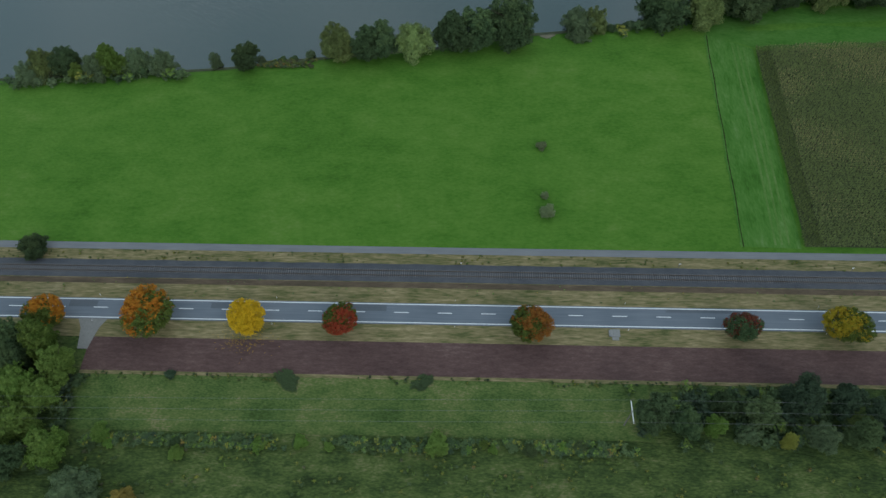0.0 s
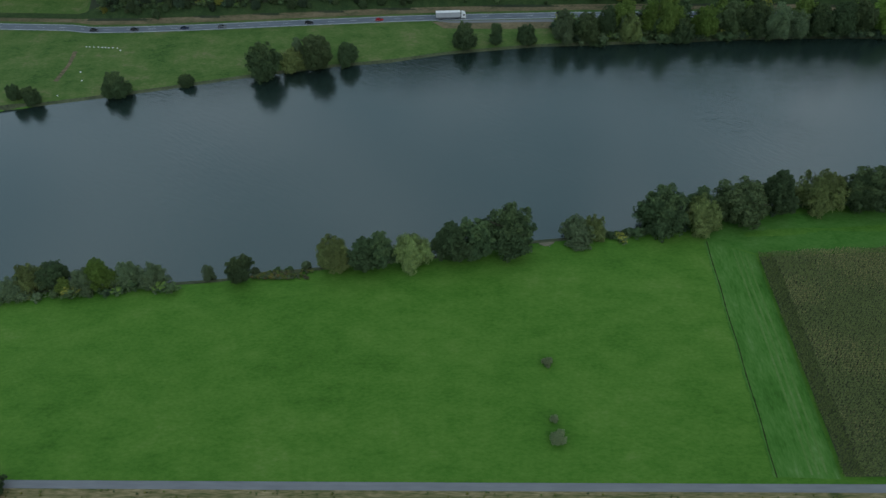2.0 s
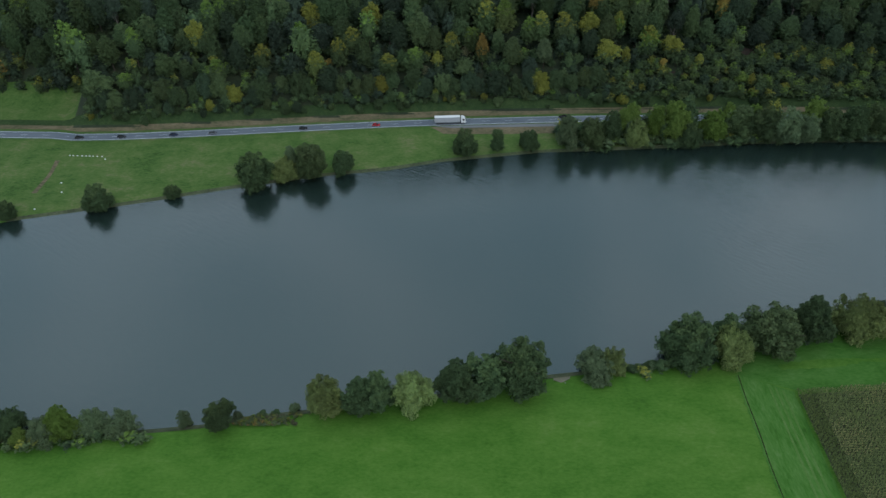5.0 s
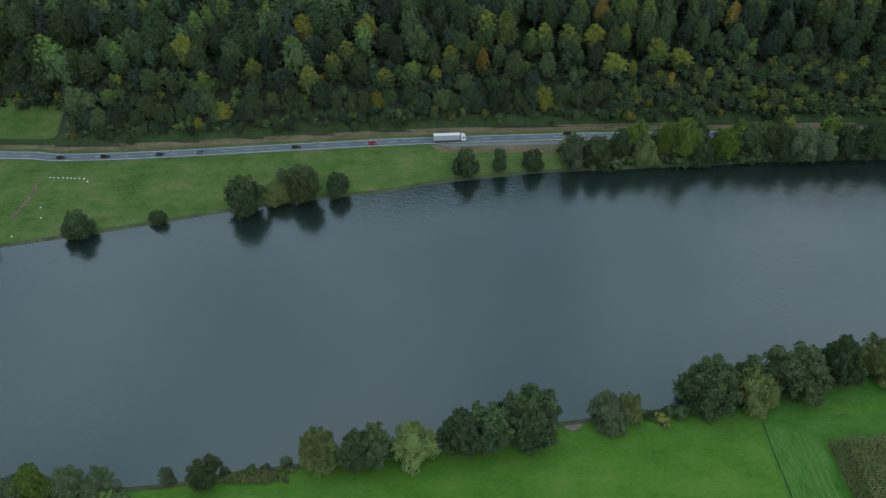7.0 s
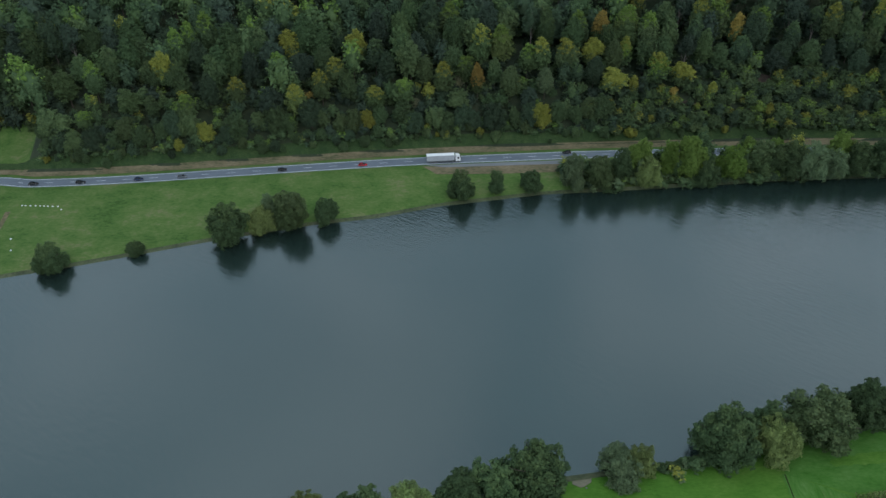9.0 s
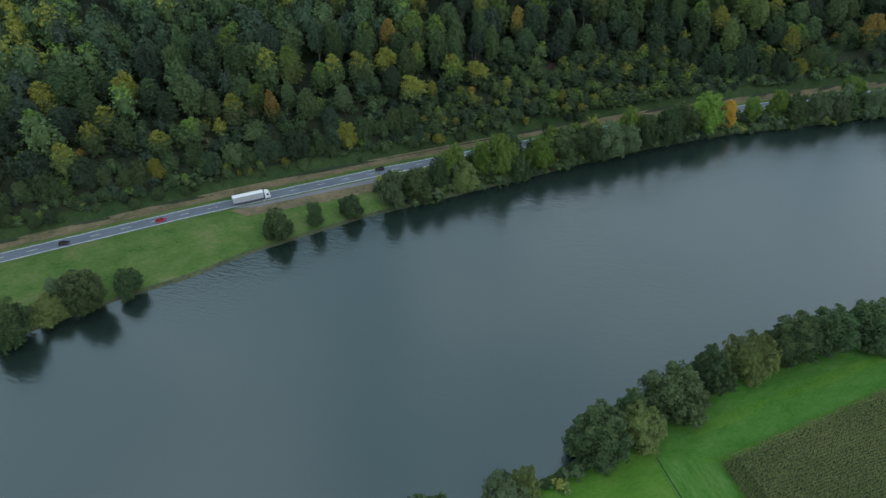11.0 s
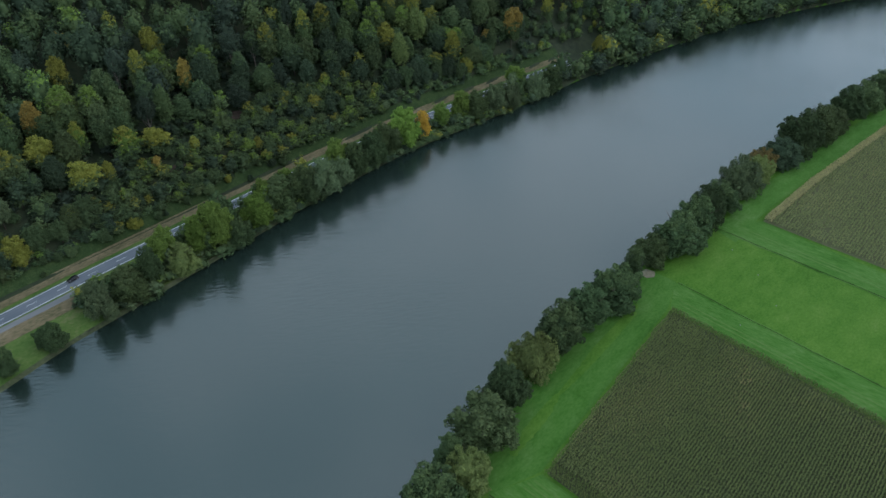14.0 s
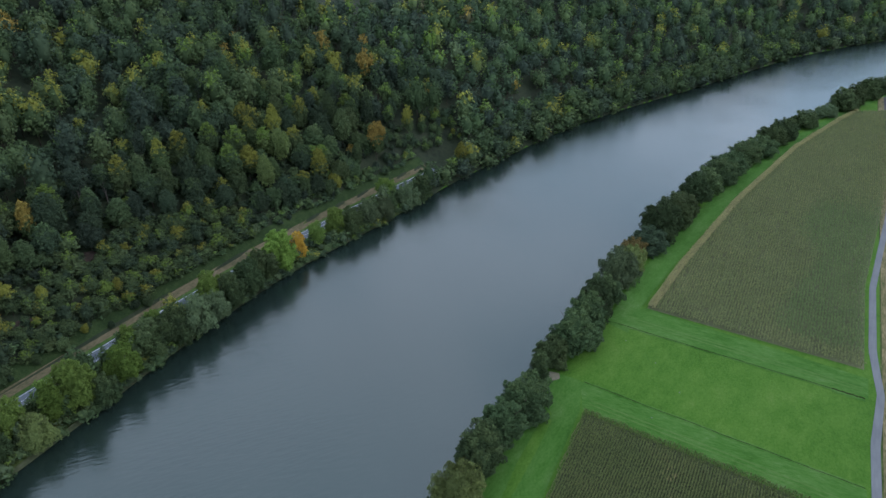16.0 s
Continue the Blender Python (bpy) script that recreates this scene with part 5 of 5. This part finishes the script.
forest("young_forest", "lower young broad-leaved forest above the road", X[ok], Y[ok], low_trees, WEIGHTS, 8, 8.0)
X, Y = clear_of(*scatter(80, 240, 380, 440, 4.3, 42, 47, 12.5), 2.6)
ok = (np.hypot((X - 121) / 5.4, (Y - 414) / 3.2) > 1) & (np.hypot((X - 161) / 5.6, (Y - 425) / 4.2) > 1) & (side(FAR_ROAD, X, Y) < tall_from(X) + 3)
X, Y = X[ok], Y[ok]
forest("cleared_brush", "low green brush on a cleared strip below the forest", X, Y, [(v * [0.96, 0.96, 0.72], f, k) for v, f, k in low_trees], [0.12, 0.48, 0.26, 0.02, 0.08, 0.02, 0.0, 0.02], 48)
X, Y = clear_of(*scatter(80, 240, 380, 440, 8.0, 40, 49, 14.0), 4.0)
forest("young_forest", "scattered young trees standing in the brush", X, Y, [(v * [0.8, 0.8, 0.95], f, k) for v, f, k in low_trees], [0.2, 0.4, 0.2, 0.0, 0.1, 0.05, 0.0, 0.05], 50)
# Only dark leaf tones: the shade of the gaps is in their colour.
X, Y = scatter(-240, 380, 340, 500, 6.2, 80, 57, 24.0)
ok = (np.hypot((X - 121) / 5.4, (Y - 414) / 3.2) > 1) & (np.hypot((X - 161) / 5.6, (Y - 425) / 4.2) > 1)
X, Y = X[ok], Y[ok]
forest("forest_underwood", "bushes coloured dark like shade in the gaps between forest trees", X, Y, [(v * [1.35, 1.35, 1.7], f, k) for v, f, k in shrubs], [0.45, 0.08, 0.02, 0.2, 0.0, 0.0, 0.0, 0.0, 0.0, 0.0, 0.25], 58)
nr = np.random.RandomState(19)
X, Y = nr.uniform(-330, -208, 90), nr.uniform(411.5, 430, 90)
forest("forest_corner", "young trees where the forest meets a small meadow", X, Y, [(v * 1.25, f, k) for v, f, k in low_trees], WEIGHTS, 20)
X, Y = scatter(-198, 370, 350, 440, 3.6, 18.5, 17, 13.2)
forest("forest_hem", "dense low brush along the hem of the forest", X, Y, shrubs, [0.3, 0.4, 0.1, 0.15, 0.05, 0.0, 0.0], 18)
X, Y = clear_of(*scatter(100, 420, 330, 640, 9.4, 110, 3, 30.0), 7.2)
ok = side(FAR_ROAD, X, Y) > tall_from(X)
forest("forest_slope", "dense dark green forest with some yellowing crowns", X[ok], Y[ok], near_trees, WEIGHTS, 4)
X, Y = scatter(100, 420, 330, 660, 9.4, 235, 14, 110.0)
forest("forest_upper", "dense dark forest higher on the slope", X, Y, mid_trees, WEIGHTS, 15)
X, Y = scatter(420, 1300, -60, 620, 11.2, 145, 5, 2.0)
forest("forest_distant", "distant dark green forest along the river bend", X, Y, far_trees, DISTANT, 6)
X, Y = scatter(336, 1250, -30, 360, 7.4, 12, 9, -40.0, -1.6)
forest("bank_wood", "closed belt of dark trees along the far river bank", X, Y, bank_trees, [0.25, 0.12, 0.06, 0.35, 0.08, 0.008, 0.0, 0.0, 0.0, 0.03, 0.15], 10)
# undergrowth below the trees of the far bank
BRUSH = [0.22, 0.2, 0.1, 0.33, 0.1, 0.0, 0.0, 0.0, 0.0, 0.15]
X, Y = scatter(53, 336, 340, 400, 4.4, -8.0, 12, -60.0, -1.4)
forest("bank_undergrowth", "dense low undergrowth between river and far road", X, Y, [(v * [1.2, 1.2, 1.3], f, k) for v, f, k in shrubs], BRUSH, 13)
X, Y = scatter(84, 345, 340, 400, 6.4, -9.0, 22, -60.0, 4.0)
forest("bank_thicket", "dense young trees between river and far road", X, Y, [(v * [1.05, 1.05, 1.3], f, k) for v, f, k in low_trees], BRUSH, 23)
nr = np.random.RandomState(26)
line = np.array(finer([p for p in FAR_BANK if 84 <= p[0] <= 345], 2.2))
X, Y = line[:, 0] + nr.uniform(-1, 1, len(line)), line[:, 1] + nr.uniform(-0.6, 2.6, len(line))
forest("bank_brush", "low bushes hanging over the water of the far bank", X, Y, [(v * [0.95, 0.95, 0.9] + [0, 0, 0.6], f, k) for v, f, k in shrubs], BRUSH, 27)
nr = np.random.RandomState(24)
line = np.array(finer([p for p in NEAR_BANK if 60 <= p[0] <= 800], 2.6))
line = line[(np.abs(line[:, 0] - 210.5) > 4.5)]
line = np.r_[np.array(finer([(-160, 183.5), (-98, 189)], 4.0)), line]
X, Y = line[:, 0] + nr.uniform(-1, 1, len(line)), line[:, 1] - 3.2 + nr.uniform(-2.4, 2.0, len(line))
forest("bank_brush", "low brush under the trees of the near bank", X, Y, [(v * [0.9, 0.9, 1.1], f, k) for v, f, k in shrubs], BRUSH, 25)
# weeds and brush on the near side
nr = np.random.RandomState(77)


def weeds(name, label, x0, x1, y0, y1, count, size, weights, seed):
    r = np.random.RandomState(seed)
    x, y = r.uniform(x0, x1, count), r.uniform(y0, y1, count)
    keep = swell(x * 1.3 + seed, y * 3, 9.0) + r.uniform(-0.7, 0.7, count) > 0.1
    tufts = [(v * [size, size, size * 0.55] * 0.1 - [0, 0, 0.06], f, k) for v, f, k in tuft_shapes]
    return forest(name, label, x[keep], y[keep], tufts, weights, seed)


tuft_shapes = tree_templates(5, 60, 3.0, 90, 4)
weeds("weeds", "tall weeds and brush in rough grass", -98, 120, 20, 52, 1500, 0.8, [0.0, 0.1, 0.35, 0.0, 0.3, 0.04, 0.0, 0.06, 0.05, 0.0, 0.0, 0.1], 31)
weeds("weeds", "leafy weeds filling the low hedge", -92, 46, 52.6, 55.6, 1300, 1.3, [0.05, 0.35, 0.2, 0.1, 0.25, 0.0, 0.0, 0.03, 0.02], 32)
weeds("weeds", "weeds at the edge of the ploughed strip", -98, 110, 70.2, 72.0, 420, 0.6, [0.1, 0.3, 0.4, 0.0, 0.15, 0.0, 0.0, 0.05], 33)
weeds("weeds", "dry weeds between railway and path", -200, 250, 107.2, 110.8, 520, 0.5, [0.0, 0.05, 0.3, 0.0, 0.3, 0.1, 0.0, 0.2, 0.0, 0.0, 0.0, 0.2], 34)
weeds("weeds", "dry weeds between road and railway", -200, 250, 95, 101, 300, 0.4, [0.0, 0.0, 0.3, 0.0, 0.4, 0.0, 0.0, 0.0, 0.3], 35)
weeds("weeds", "low brush among the thicket", 45, 125, 55, 70, 420, 2.6, [0.35, 0.25, 0.1, 0.25, 0.05, 0.0, 0.0], 36)
weeds("weeds", "low brush among the thicket", -135, -97, 40, 78, 320, 2.8, [0.35, 0.25, 0.1, 0.25, 0.05, 0.0, 0.0], 37)
weeds("reeds", "pale withered reeds at the water edge", -72, -48, 190.0, 194.6, 460, 1.1, [0.0, 0.0, 0.15, 0.0, 0.1, 0.0, 0.0, 0.0, 0.25, 0.3, 0.0, 0.2], 38)
# fallen leaves below the golden maple
r = np.random.RandomState(51)
k = 260
p = np.c_[-56.3 + r.randn(k) * 3.6, np.minimum(82.6 + r.randn(k) * 2.2, 87.0)]
p = np.c_[p, height(p[:, 0], p[:, 1]) + 0.11]
a = r.uniform(0, 6.28, (k, 1))
u, w = np.c_[np.cos(a), np.sin(a), 0 * a] * 0.11, np.c_[-np.sin(a), np.cos(a), 0 * a] * 0.08
v = np.stack([p - u, p + w, p + u, p - w], 1).reshape(-1, 3)
v[:, 2] += r.uniform(0, 0.03, len(v))
tagged(new("fallen_leaves", mesh_of("fallen_leaves", v, np.arange(4 * k).reshape(k, 4), LEAF["gold"])), "yellow fallen leaves scattered under a golden maple", "leaves", kind="stuff")


# ---- corn ----
def corn(name, label, P, nr, blades, wide, tall, dryness, green="corn", dead="corn_dry", reach=1.3):
    """Corn plants at the points P; dryness, one number or one a plant, turns blades to straw."""
    z = height(P[:, 0], P[:, 1])
    k = len(P)
    stunt = 1 + 0.12 * swell(P[:, 0], P[:, 1], 6.0) + nr.uniform(-0.09, 0.09, k)
    h = tall * stunt
    base = np.c_[P, z]
    V, F, I = [], [], []
    dry = (0.5 + 0.5 * swell(P[:, 0] + 11, P[:, 1] * 1.7, 13.0)) * 0.5 + 0.25 * nr.rand(k) + dryness
    for b in range(blades):
        a = nr.uniform(0, 6.28, k)
        d = np.stack([np.cos(a), np.sin(a), np.zeros(k)], 1)
        s = np.stack([-np.sin(a), np.cos(a), np.zeros(k)], 1) * wide * nr.uniform(0.6, 1.2, (k, 1))
        z0 = h * nr.uniform(0.26, 0.86, k)
        p0 = base + d * 0.05
        p0[:, 2] += z0
        p1 = base + d * reach * nr.uniform(0.15, 0.26, (k, 1))
        p1[:, 2] += np.minimum(z0 + 0.55, h)
        p2 = base + d * reach * nr.uniform(0.32, 0.50, (k, 1))
        p2[:, 2] += z0 + 0.2
        V.append(np.stack([p0 - s * 0.5, p0 + s * 0.5, p1 + s, p1 - s, p2], 1).reshape(-1, 3))
        at = np.arange(k)[:, None] * 5 + b * k * 5
        F.append(np.concatenate([at + [0, 1, 2], at + [0, 2, 3], at + [3, 2, 4]]))
        I.append(np.tile(dry > 0.72, 3))
    # stalk and tassel
    t = base.copy()
    t[:, 2] += h
    q = nr.uniform(-0.12, 0.12, (k, 3))
    V.append(np.stack([t + [0.16, 0, -0.35], t + [-0.16, 0.06, -0.35], t + q + [0, 0, 0.4]], 1).reshape(-1, 3))
    at = np.arange(k)[:, None] * 3 + blades * k * 5
    F.append(at + [0, 1, 2])
    I.append(dry > 0.40)
    V, F, I = np.concatenate(V), np.concatenate(F), np.concatenate(I)
    me = bpy.data.meshes.new(name)
    me.vertices.add(len(V))
    me.vertices.foreach_set("co", V.ravel().astype(np.float32))
    me.loops.add(F.size)
    me.loops.foreach_set("vertex_index", F.ravel().astype(np.int32))
    me.polygons.add(len(F))
    me.polygons.foreach_set("loop_start", np.arange(0, F.size, 3, dtype=np.int32))
    me.polygons.foreach_set("loop_total", np.full(len(F), 3, np.int32))
    me.materials.append(LEAF[green])
    me.materials.append(LEAF[dead])
    me.polygons.foreach_set("material_index", I.astype(np.int32))
    me.update(calc_edges=True)
    return tagged(new(name, me), label, "corn", kind="stuff")


def rows(x0, x1, y0, y1, row, gap, nr, along_y=False):
    a, c = np.arange(x0, x1, gap if not along_y else row), np.arange(y0, y1, row if not along_y else gap)
    X, Y = np.meshgrid(a, c)
    X, Y = X.ravel(), Y.ravel()
    n = len(X)
    return X + nr.uniform(-0.5, 0.5, n) * (0.25 if along_y else gap), Y + nr.uniform(-0.5, 0.5, n) * (gap if along_y else 0.25)


nr = np.random.RandomState(40)
# first field: long rows with headland rows across both ends
left = lambda y: 101.4 + (y - 114.8) * (105.8 - 101.4) / 86.2
right = lambda y: 187.0 + (y - 115.0) * (196.0 - 187.0) / 92.0
top = lambda x: 201.0 + (x - 105.8) * 5.6 / 90.0
drape("corn_field_soil", [(102.3, 115.6), (186.2, 115.7)], [(106.6, 200.4), (195.2, 205.8)], 20, 0.05, M["corn_floor"], "dark soil between the corn rows", "soil", step=4)
X, Y = rows(99, 200, 115.5, 208, 0.9, 0.5, nr)
ok = (X > left(Y) + 5.0) & (X < right(Y) - 4.4) & (Y < top(X))
X2, Y2 = rows(99, 200, 115.2, 208, 0.9, 0.55, nr, True)
ok2 = (X2 > left(Y2)) & (X2 < right(Y2)) & (Y2 < top(X2)) & ((X2 < left(Y2) + 4.9) | (X2 > right(Y2) - 4.3))
P = np.c_[X[ok], Y[ok]]
corn("corn", "field of tall ripening corn in close rows", P, nr, 5, 0.18, 2.3, 0.10 * swell(P[:, 0] + 30, P[:, 1], 24.0) - 0.03, reach=1.05)
corn("corn", "greener cross rows at the ends of the corn field", np.c_[X2[ok2], Y2[ok2]], nr, 5, 0.17, 2.2, -0.32, "corn_fresh", "corn", reach=1.05)
# second field, along the river bend
edge = np.array([(275, 203.5), (321, 199.6), (417, 186.8), (527, 165.2), (610, 140.5), (643, 128.5), (660, 96)])
drape("corn_field_soil", [(269.5, 117.5), (340, 118), (385, 114.5), (430, 111), (660, 98)], [(275, 203.5), (321, 199.6), (417, 186.8), (527, 165.2), (643, 128.5)], 14, 0.05, M["corn_litter"], "dark soil between the corn rows", "soil", step=6)
X, Y = rows(265, 660, 97, 204, 1.2, 0.72, nr)
Y = Y + nr.uniform(-0.25, 0.25, len(Y))
low = np.interp(X, [265, 340, 385, 430, 660], [117.6, 118.2, 114.8, 111.2, 97])
high = np.interp(X, edge[:, 0], edge[:, 1])
ok = (Y > low) & (Y < high) & (X > 269.5 + (Y - 117.5) * 5.5 / 86)
rim = ok & (high - Y < 3.4)
P = np.c_[X[ok & ~rim], Y[ok & ~rim]]
wet = smooth((152 - P[:, 1] + 6 * swell(P[:, 0], P[:, 1], 17.0)) / 16) * smooth((P[:, 0] - 276) / 12) * smooth((470 - P[:, 0]) / 80)
lush_part = wet > 0.35 + nr.uniform(-0.3, 0.3, len(P))
gap = (swell(P[:, 0] * 0.35 + 9, P[:, 1] * 2.2, 3.1) > 0.86) & (nr.rand(len(P)) < 0.6)
corn("corn", "large field of ripening corn along the river bend", P[~lush_part & ~gap], nr, 3, 0.31, 2.3, -0.02, "corn_pale", "corn_dry")
corn("corn", "greener part of the corn field beside the path", P[lush_part & ~gap], nr, 3, 0.31, 2.2, -0.30, "corn_green", "corn_pale")
EX = np.arange(275.5, 643, 0.55)
X = np.concatenate([EX + nr.uniform(-0.25, 0.25, len(EX)) for _ in range(4)])
Y = np.concatenate([np.interp(EX, edge[:, 0], edge[:, 1]) - 0.4 - 0.85 * k + nr.uniform(-0.15, 0.15, len(EX)) for k in range(4)])
corn("corn", "pale dry outer rows of the corn field", np.c_[X, Y], nr, 4, 0.3, 2.6, 1.0, "straw", "straw", reach=1.6)


# ---- vehicles ----
def loft(bm, sections):
    """A hull through cross sections, each a list of points of equal count."""
    rings = [[bm.verts.new(p) for p in s] for s in sections]
    m = len(rings[0])
    for a, c in zip(rings, rings[1:]):
        for k in range(m):
            bm.faces.new((a[k], a[(k + 1) % m], c[(k + 1) % m], c[k]))
    bm.faces.new(rings[0][::-1])
    bm.faces.new(rings[-1])
    return bm


def ring(x, half, low, high, tuck=0.12):
    return [(x, -half, low + 0.1), (x, -half + tuck, low), (x, half - tuck, low), (x, half, low + 0.1), (x, half, high - tuck), (x, half - tuck, high), (x, -half + tuck, high), (x, -half, high - tuck)]


def wheel(parent, x, y, r=0.33, w=0.2):
    bm = bmesh.new()
    bmesh.ops.create_cone(bm, segments=16, radius1=r, radius2=r, depth=w, cap_ends=True, matrix=pose(0, 0, 0, 90))
    bmesh.ops.bevel(bm, geom=[e for e in bm.edges if abs(e.verts[0].co.y - e.verts[1].co.y) < 1e-4], offset=0.04, segments=1, affect="EDGES")
    tyre = part("wheel", bm, M["tyre"], parent)
    tyre.location = (x, y, r)
    bm = bmesh.new()
    bmesh.ops.create_cone(bm, segments=12, radius1=r * 0.62, radius2=r * 0.5, depth=0.03, cap_ends=True, matrix=pose(0, math.copysign(w / 2 + 0.01, y), 0, 90 if y < 0 else -90))
    part("rim", bm, M["rim"], tyre)


def car(colour, label, estate=False):
    root = new("car")
    bm = bmesh.new()
    loft(bm, [ring(-2.15, 0.70, 0.45, 0.80), ring(-2.0, 0.84, 0.30, 0.96), ring(-1.2, 0.89, 0.26, 1.0), ring(0.9, 0.89, 0.26, 0.97), ring(1.7, 0.86, 0.28, 0.86), ring(2.08, 0.76, 0.34, 0.74), ring(2.2, 0.62, 0.42, 0.64)])
    part("body", bm, M["car_" + colour], root, flat=False)
    back = -1.95 if estate else -1.55
    bm = bmesh.new()
    loft(bm, [ring(back - 0.2, 0.70, 0.93, 1.02, 0.03), ring(back + 0.25, 0.68, 0.93, 1.40), ring(0.1, 0.68, 0.93, 1.44), ring(1.05, 0.70, 0.93, 0.99, 0.02)])
    part("windows", bm, M["glass"], root, "dark tinted windows")
    bm = bmesh.new()
    loft(bm, [ring(back + 0.2, 0.60, 1.385, 1.43, 0.02), ring(-0.5, 0.64, 1.41, 1.475, 0.02), ring(0.2, 0.60, 1.40, 1.445, 0.02)])
    part("roof", bm, M["car_" + colour], root)
    for x in (-1.3, 1.35):
        for y in (-0.82, 0.82):
            wheel(root, x, y)
    for y in (-0.6, 0.6):
        bm = bmesh.new()
        box(bm, 2.02, 2.16, y - 0.16, y + 0.16, 0.56, 0.70, 0.02)
        part("headlight", bm, M["lamp_glass"], root)
        bm = bmesh.new()
        box(bm, -2.16, -2.05, y - 0.14, y + 0.14, 0.66, 0.82, 0.02)
        part("tail_light", bm, M["tail_red"], root)
    return tagged(root, label, "car")


def lorry():
    root = new("lorry")
    bm = bmesh.new()
    box(bm, -8.2, 5.2, -1.27, 1.27, 1.15, 3.95, 0.05)
    part("trailer_box", bm, M["curtain"], root, "light grey curtain-sided trailer box")
    bm = bmesh.new()
    box(bm, -8.22, 5.22, -1.29, 1.29, 3.93, 4.02, 0.02)
    part("trailer_roof", bm, M["white"], root, "white trailer roof")
    bm = bmesh.new()
    box(bm, -8.1, 7.6, -0.5, 0.5, 0.75, 1.12, 0.04)
    part("chassis", bm, M["black_plastic"], root)
    for y in (-1.2, 1.2):
        bm = bmesh.new()
        box(bm, -2.4, 3.2, y - 0.04, y + 0.04, 0.5, 1.1, 0.02)
        part("side_skirt", bm, M["car_grey"], root)
    cab = bmesh.new()
    loft(cab, [ring(5.75, 1.22, 0.5, 3.7, 0.1), ring(7.4, 1.24, 0.45, 3.6, 0.15), ring(7.95, 1.2, 0.45, 2.9, 0.2), ring(8.1, 1.15, 0.5, 1.7, 0.2)])
    cab = part("cab", cab, M["white"], root)
    bm = bmesh.new()
    loft(bm, [[(7.62, -1.05, 3.3), (7.62, 1.05, 3.3), (8.06, 1.02, 2.0), (8.06, -1.02, 2.0)], [(7.66, -1.05, 3.32), (7.66, 1.05, 3.32), (8.12, 1.02, 2.0), (8.12, -1.02, 2.0)]])
    part("windscreen", bm, M["glass"], cab)
    bm = bmesh.new()
    loft(bm, [ring(5.8, 1.1, 3.68, 3.72, 0.02), ring(6.3, 1.12, 3.68, 3.95, 0.05), ring(7.0, 1.05, 3.62, 3.66, 0.01)])
    part("roof_fairing", bm, M["white"], cab)
    for y in (-1.24, 1.24):
        bm = bmesh.new()
        box(bm, 6.6, 7.5, y - 0.02, y + 0.02, 2.0, 2.9, 0.01)
        part("side_window", bm, M["glass"], cab)
    for x in (-6.4, -5.1, -3.8, 4.4, 6.9):
        for y in (-1.08, 1.08):
            wheel(root, x, y, 0.5, 0.32)
    return tagged(root, "long white articulated lorry on the far road", "lorry")


FLX = np.array(far_line)


def on_far_road(x, lane):
    y = float(np.interp(x, FLX[:, 0], FLX[:, 1]))
    y2 = float(np.interp(x + 1, FLX[:, 0], FLX[:, 1]))
    a = math.atan2(y2 - y, 1)
    px, py = x - lane * math.sin(a), y + lane * math.cos(a)
    tilt = math.degrees(math.atan2(float(height(px + 2 * math.cos(a), py + 2 * math.sin(a))) - float(height(px - 2 * math.cos(a), py - 2 * math.sin(a))), 4))
    return px, py, float(height(px, py)) + 0.15, math.degrees(a), tilt


def park(ob, x, lane, flip=False):
    px, py, z, a, tilt = on_far_road(x, lane)
    ob.matrix_basis = pose(px, py, z, 0, -tilt if not flip else tilt, a + (180 if flip else 0))


park(car("black", "black car on the far asphalt road"), -195.7, -1.5)
park(car("black", "black estate car on the far asphalt road", True), -173.8, -1.5)
park(car("navy", "dark blue car on the far asphalt road"), -147.2, -1.5)
park(car("grey", "grey car on the far asphalt road"), -127.3, -1.5)
park(car("black", "black estate car following a red car on the road", True), -80.6, -1.5)
park(car("red", "small red car behind a white lorry"), -42.5, -1.5)
park(lorry(), -3.4, -1.5)
park(car("black", "black car coming the other way on the road", True), 57.0, 1.6, True)

# small unidentified pale objects in the meadow between the ditches, built as stones
for k, (x, y) in enumerate(((236.5, 190.5), (222.6, 178.2), (203.8, 184.0), (246.0, 205.0), (33.2, 206.6), (211.5, 225.4))):
    bm = bmesh.new()
    bmesh.ops.create_icosphere(bm, subdivisions=2, radius=0.22)
    for v in bm.verts:
        v.co = Vector((v.co.x * 1.2, v.co.y * 0.9, v.co.z * 0.7)) * (1 + 0.2 * noise.noise(v.co * 2.3 + Vector((k, 3, 0))))
    ob = new("pale_stone", bm_mesh("pale_stone", bm, M["gravel"], False))
    ob.location = (x, y, float(height(x, y)) + 0.15)
    tagged(ob, "small unidentified pale object shaped as a stone in the grass", "stone", "stones in the meadow")

# ---- the sleepers, laid last ----
bm = bmesh.new()
box(bm, -0.13, 0.13, -1.3, 1.3, -0.16, 0.0, 0.02)
sleeper_mesh = bm_mesh("sleeper", bm, M["sleeper"])
for k in range(300):
    ob = part("sleeper", sleeper_mesh, None, railway)
    ob.location = (-94 + 0.63 * k, RY, RZ - 0.03)
bm = bmesh.new()
for k in list(range(-170, 0)) + list(range(300, 420)):
    x = -94 + 0.63 * k
    box(bm, x - 0.13, x + 0.13, RY - 1.3, RY + 1.3, RZ - 0.19, RZ - 0.03)
tagged(part("sleepers_beyond", bm, M["sleeper"], railway), kind="stuff")
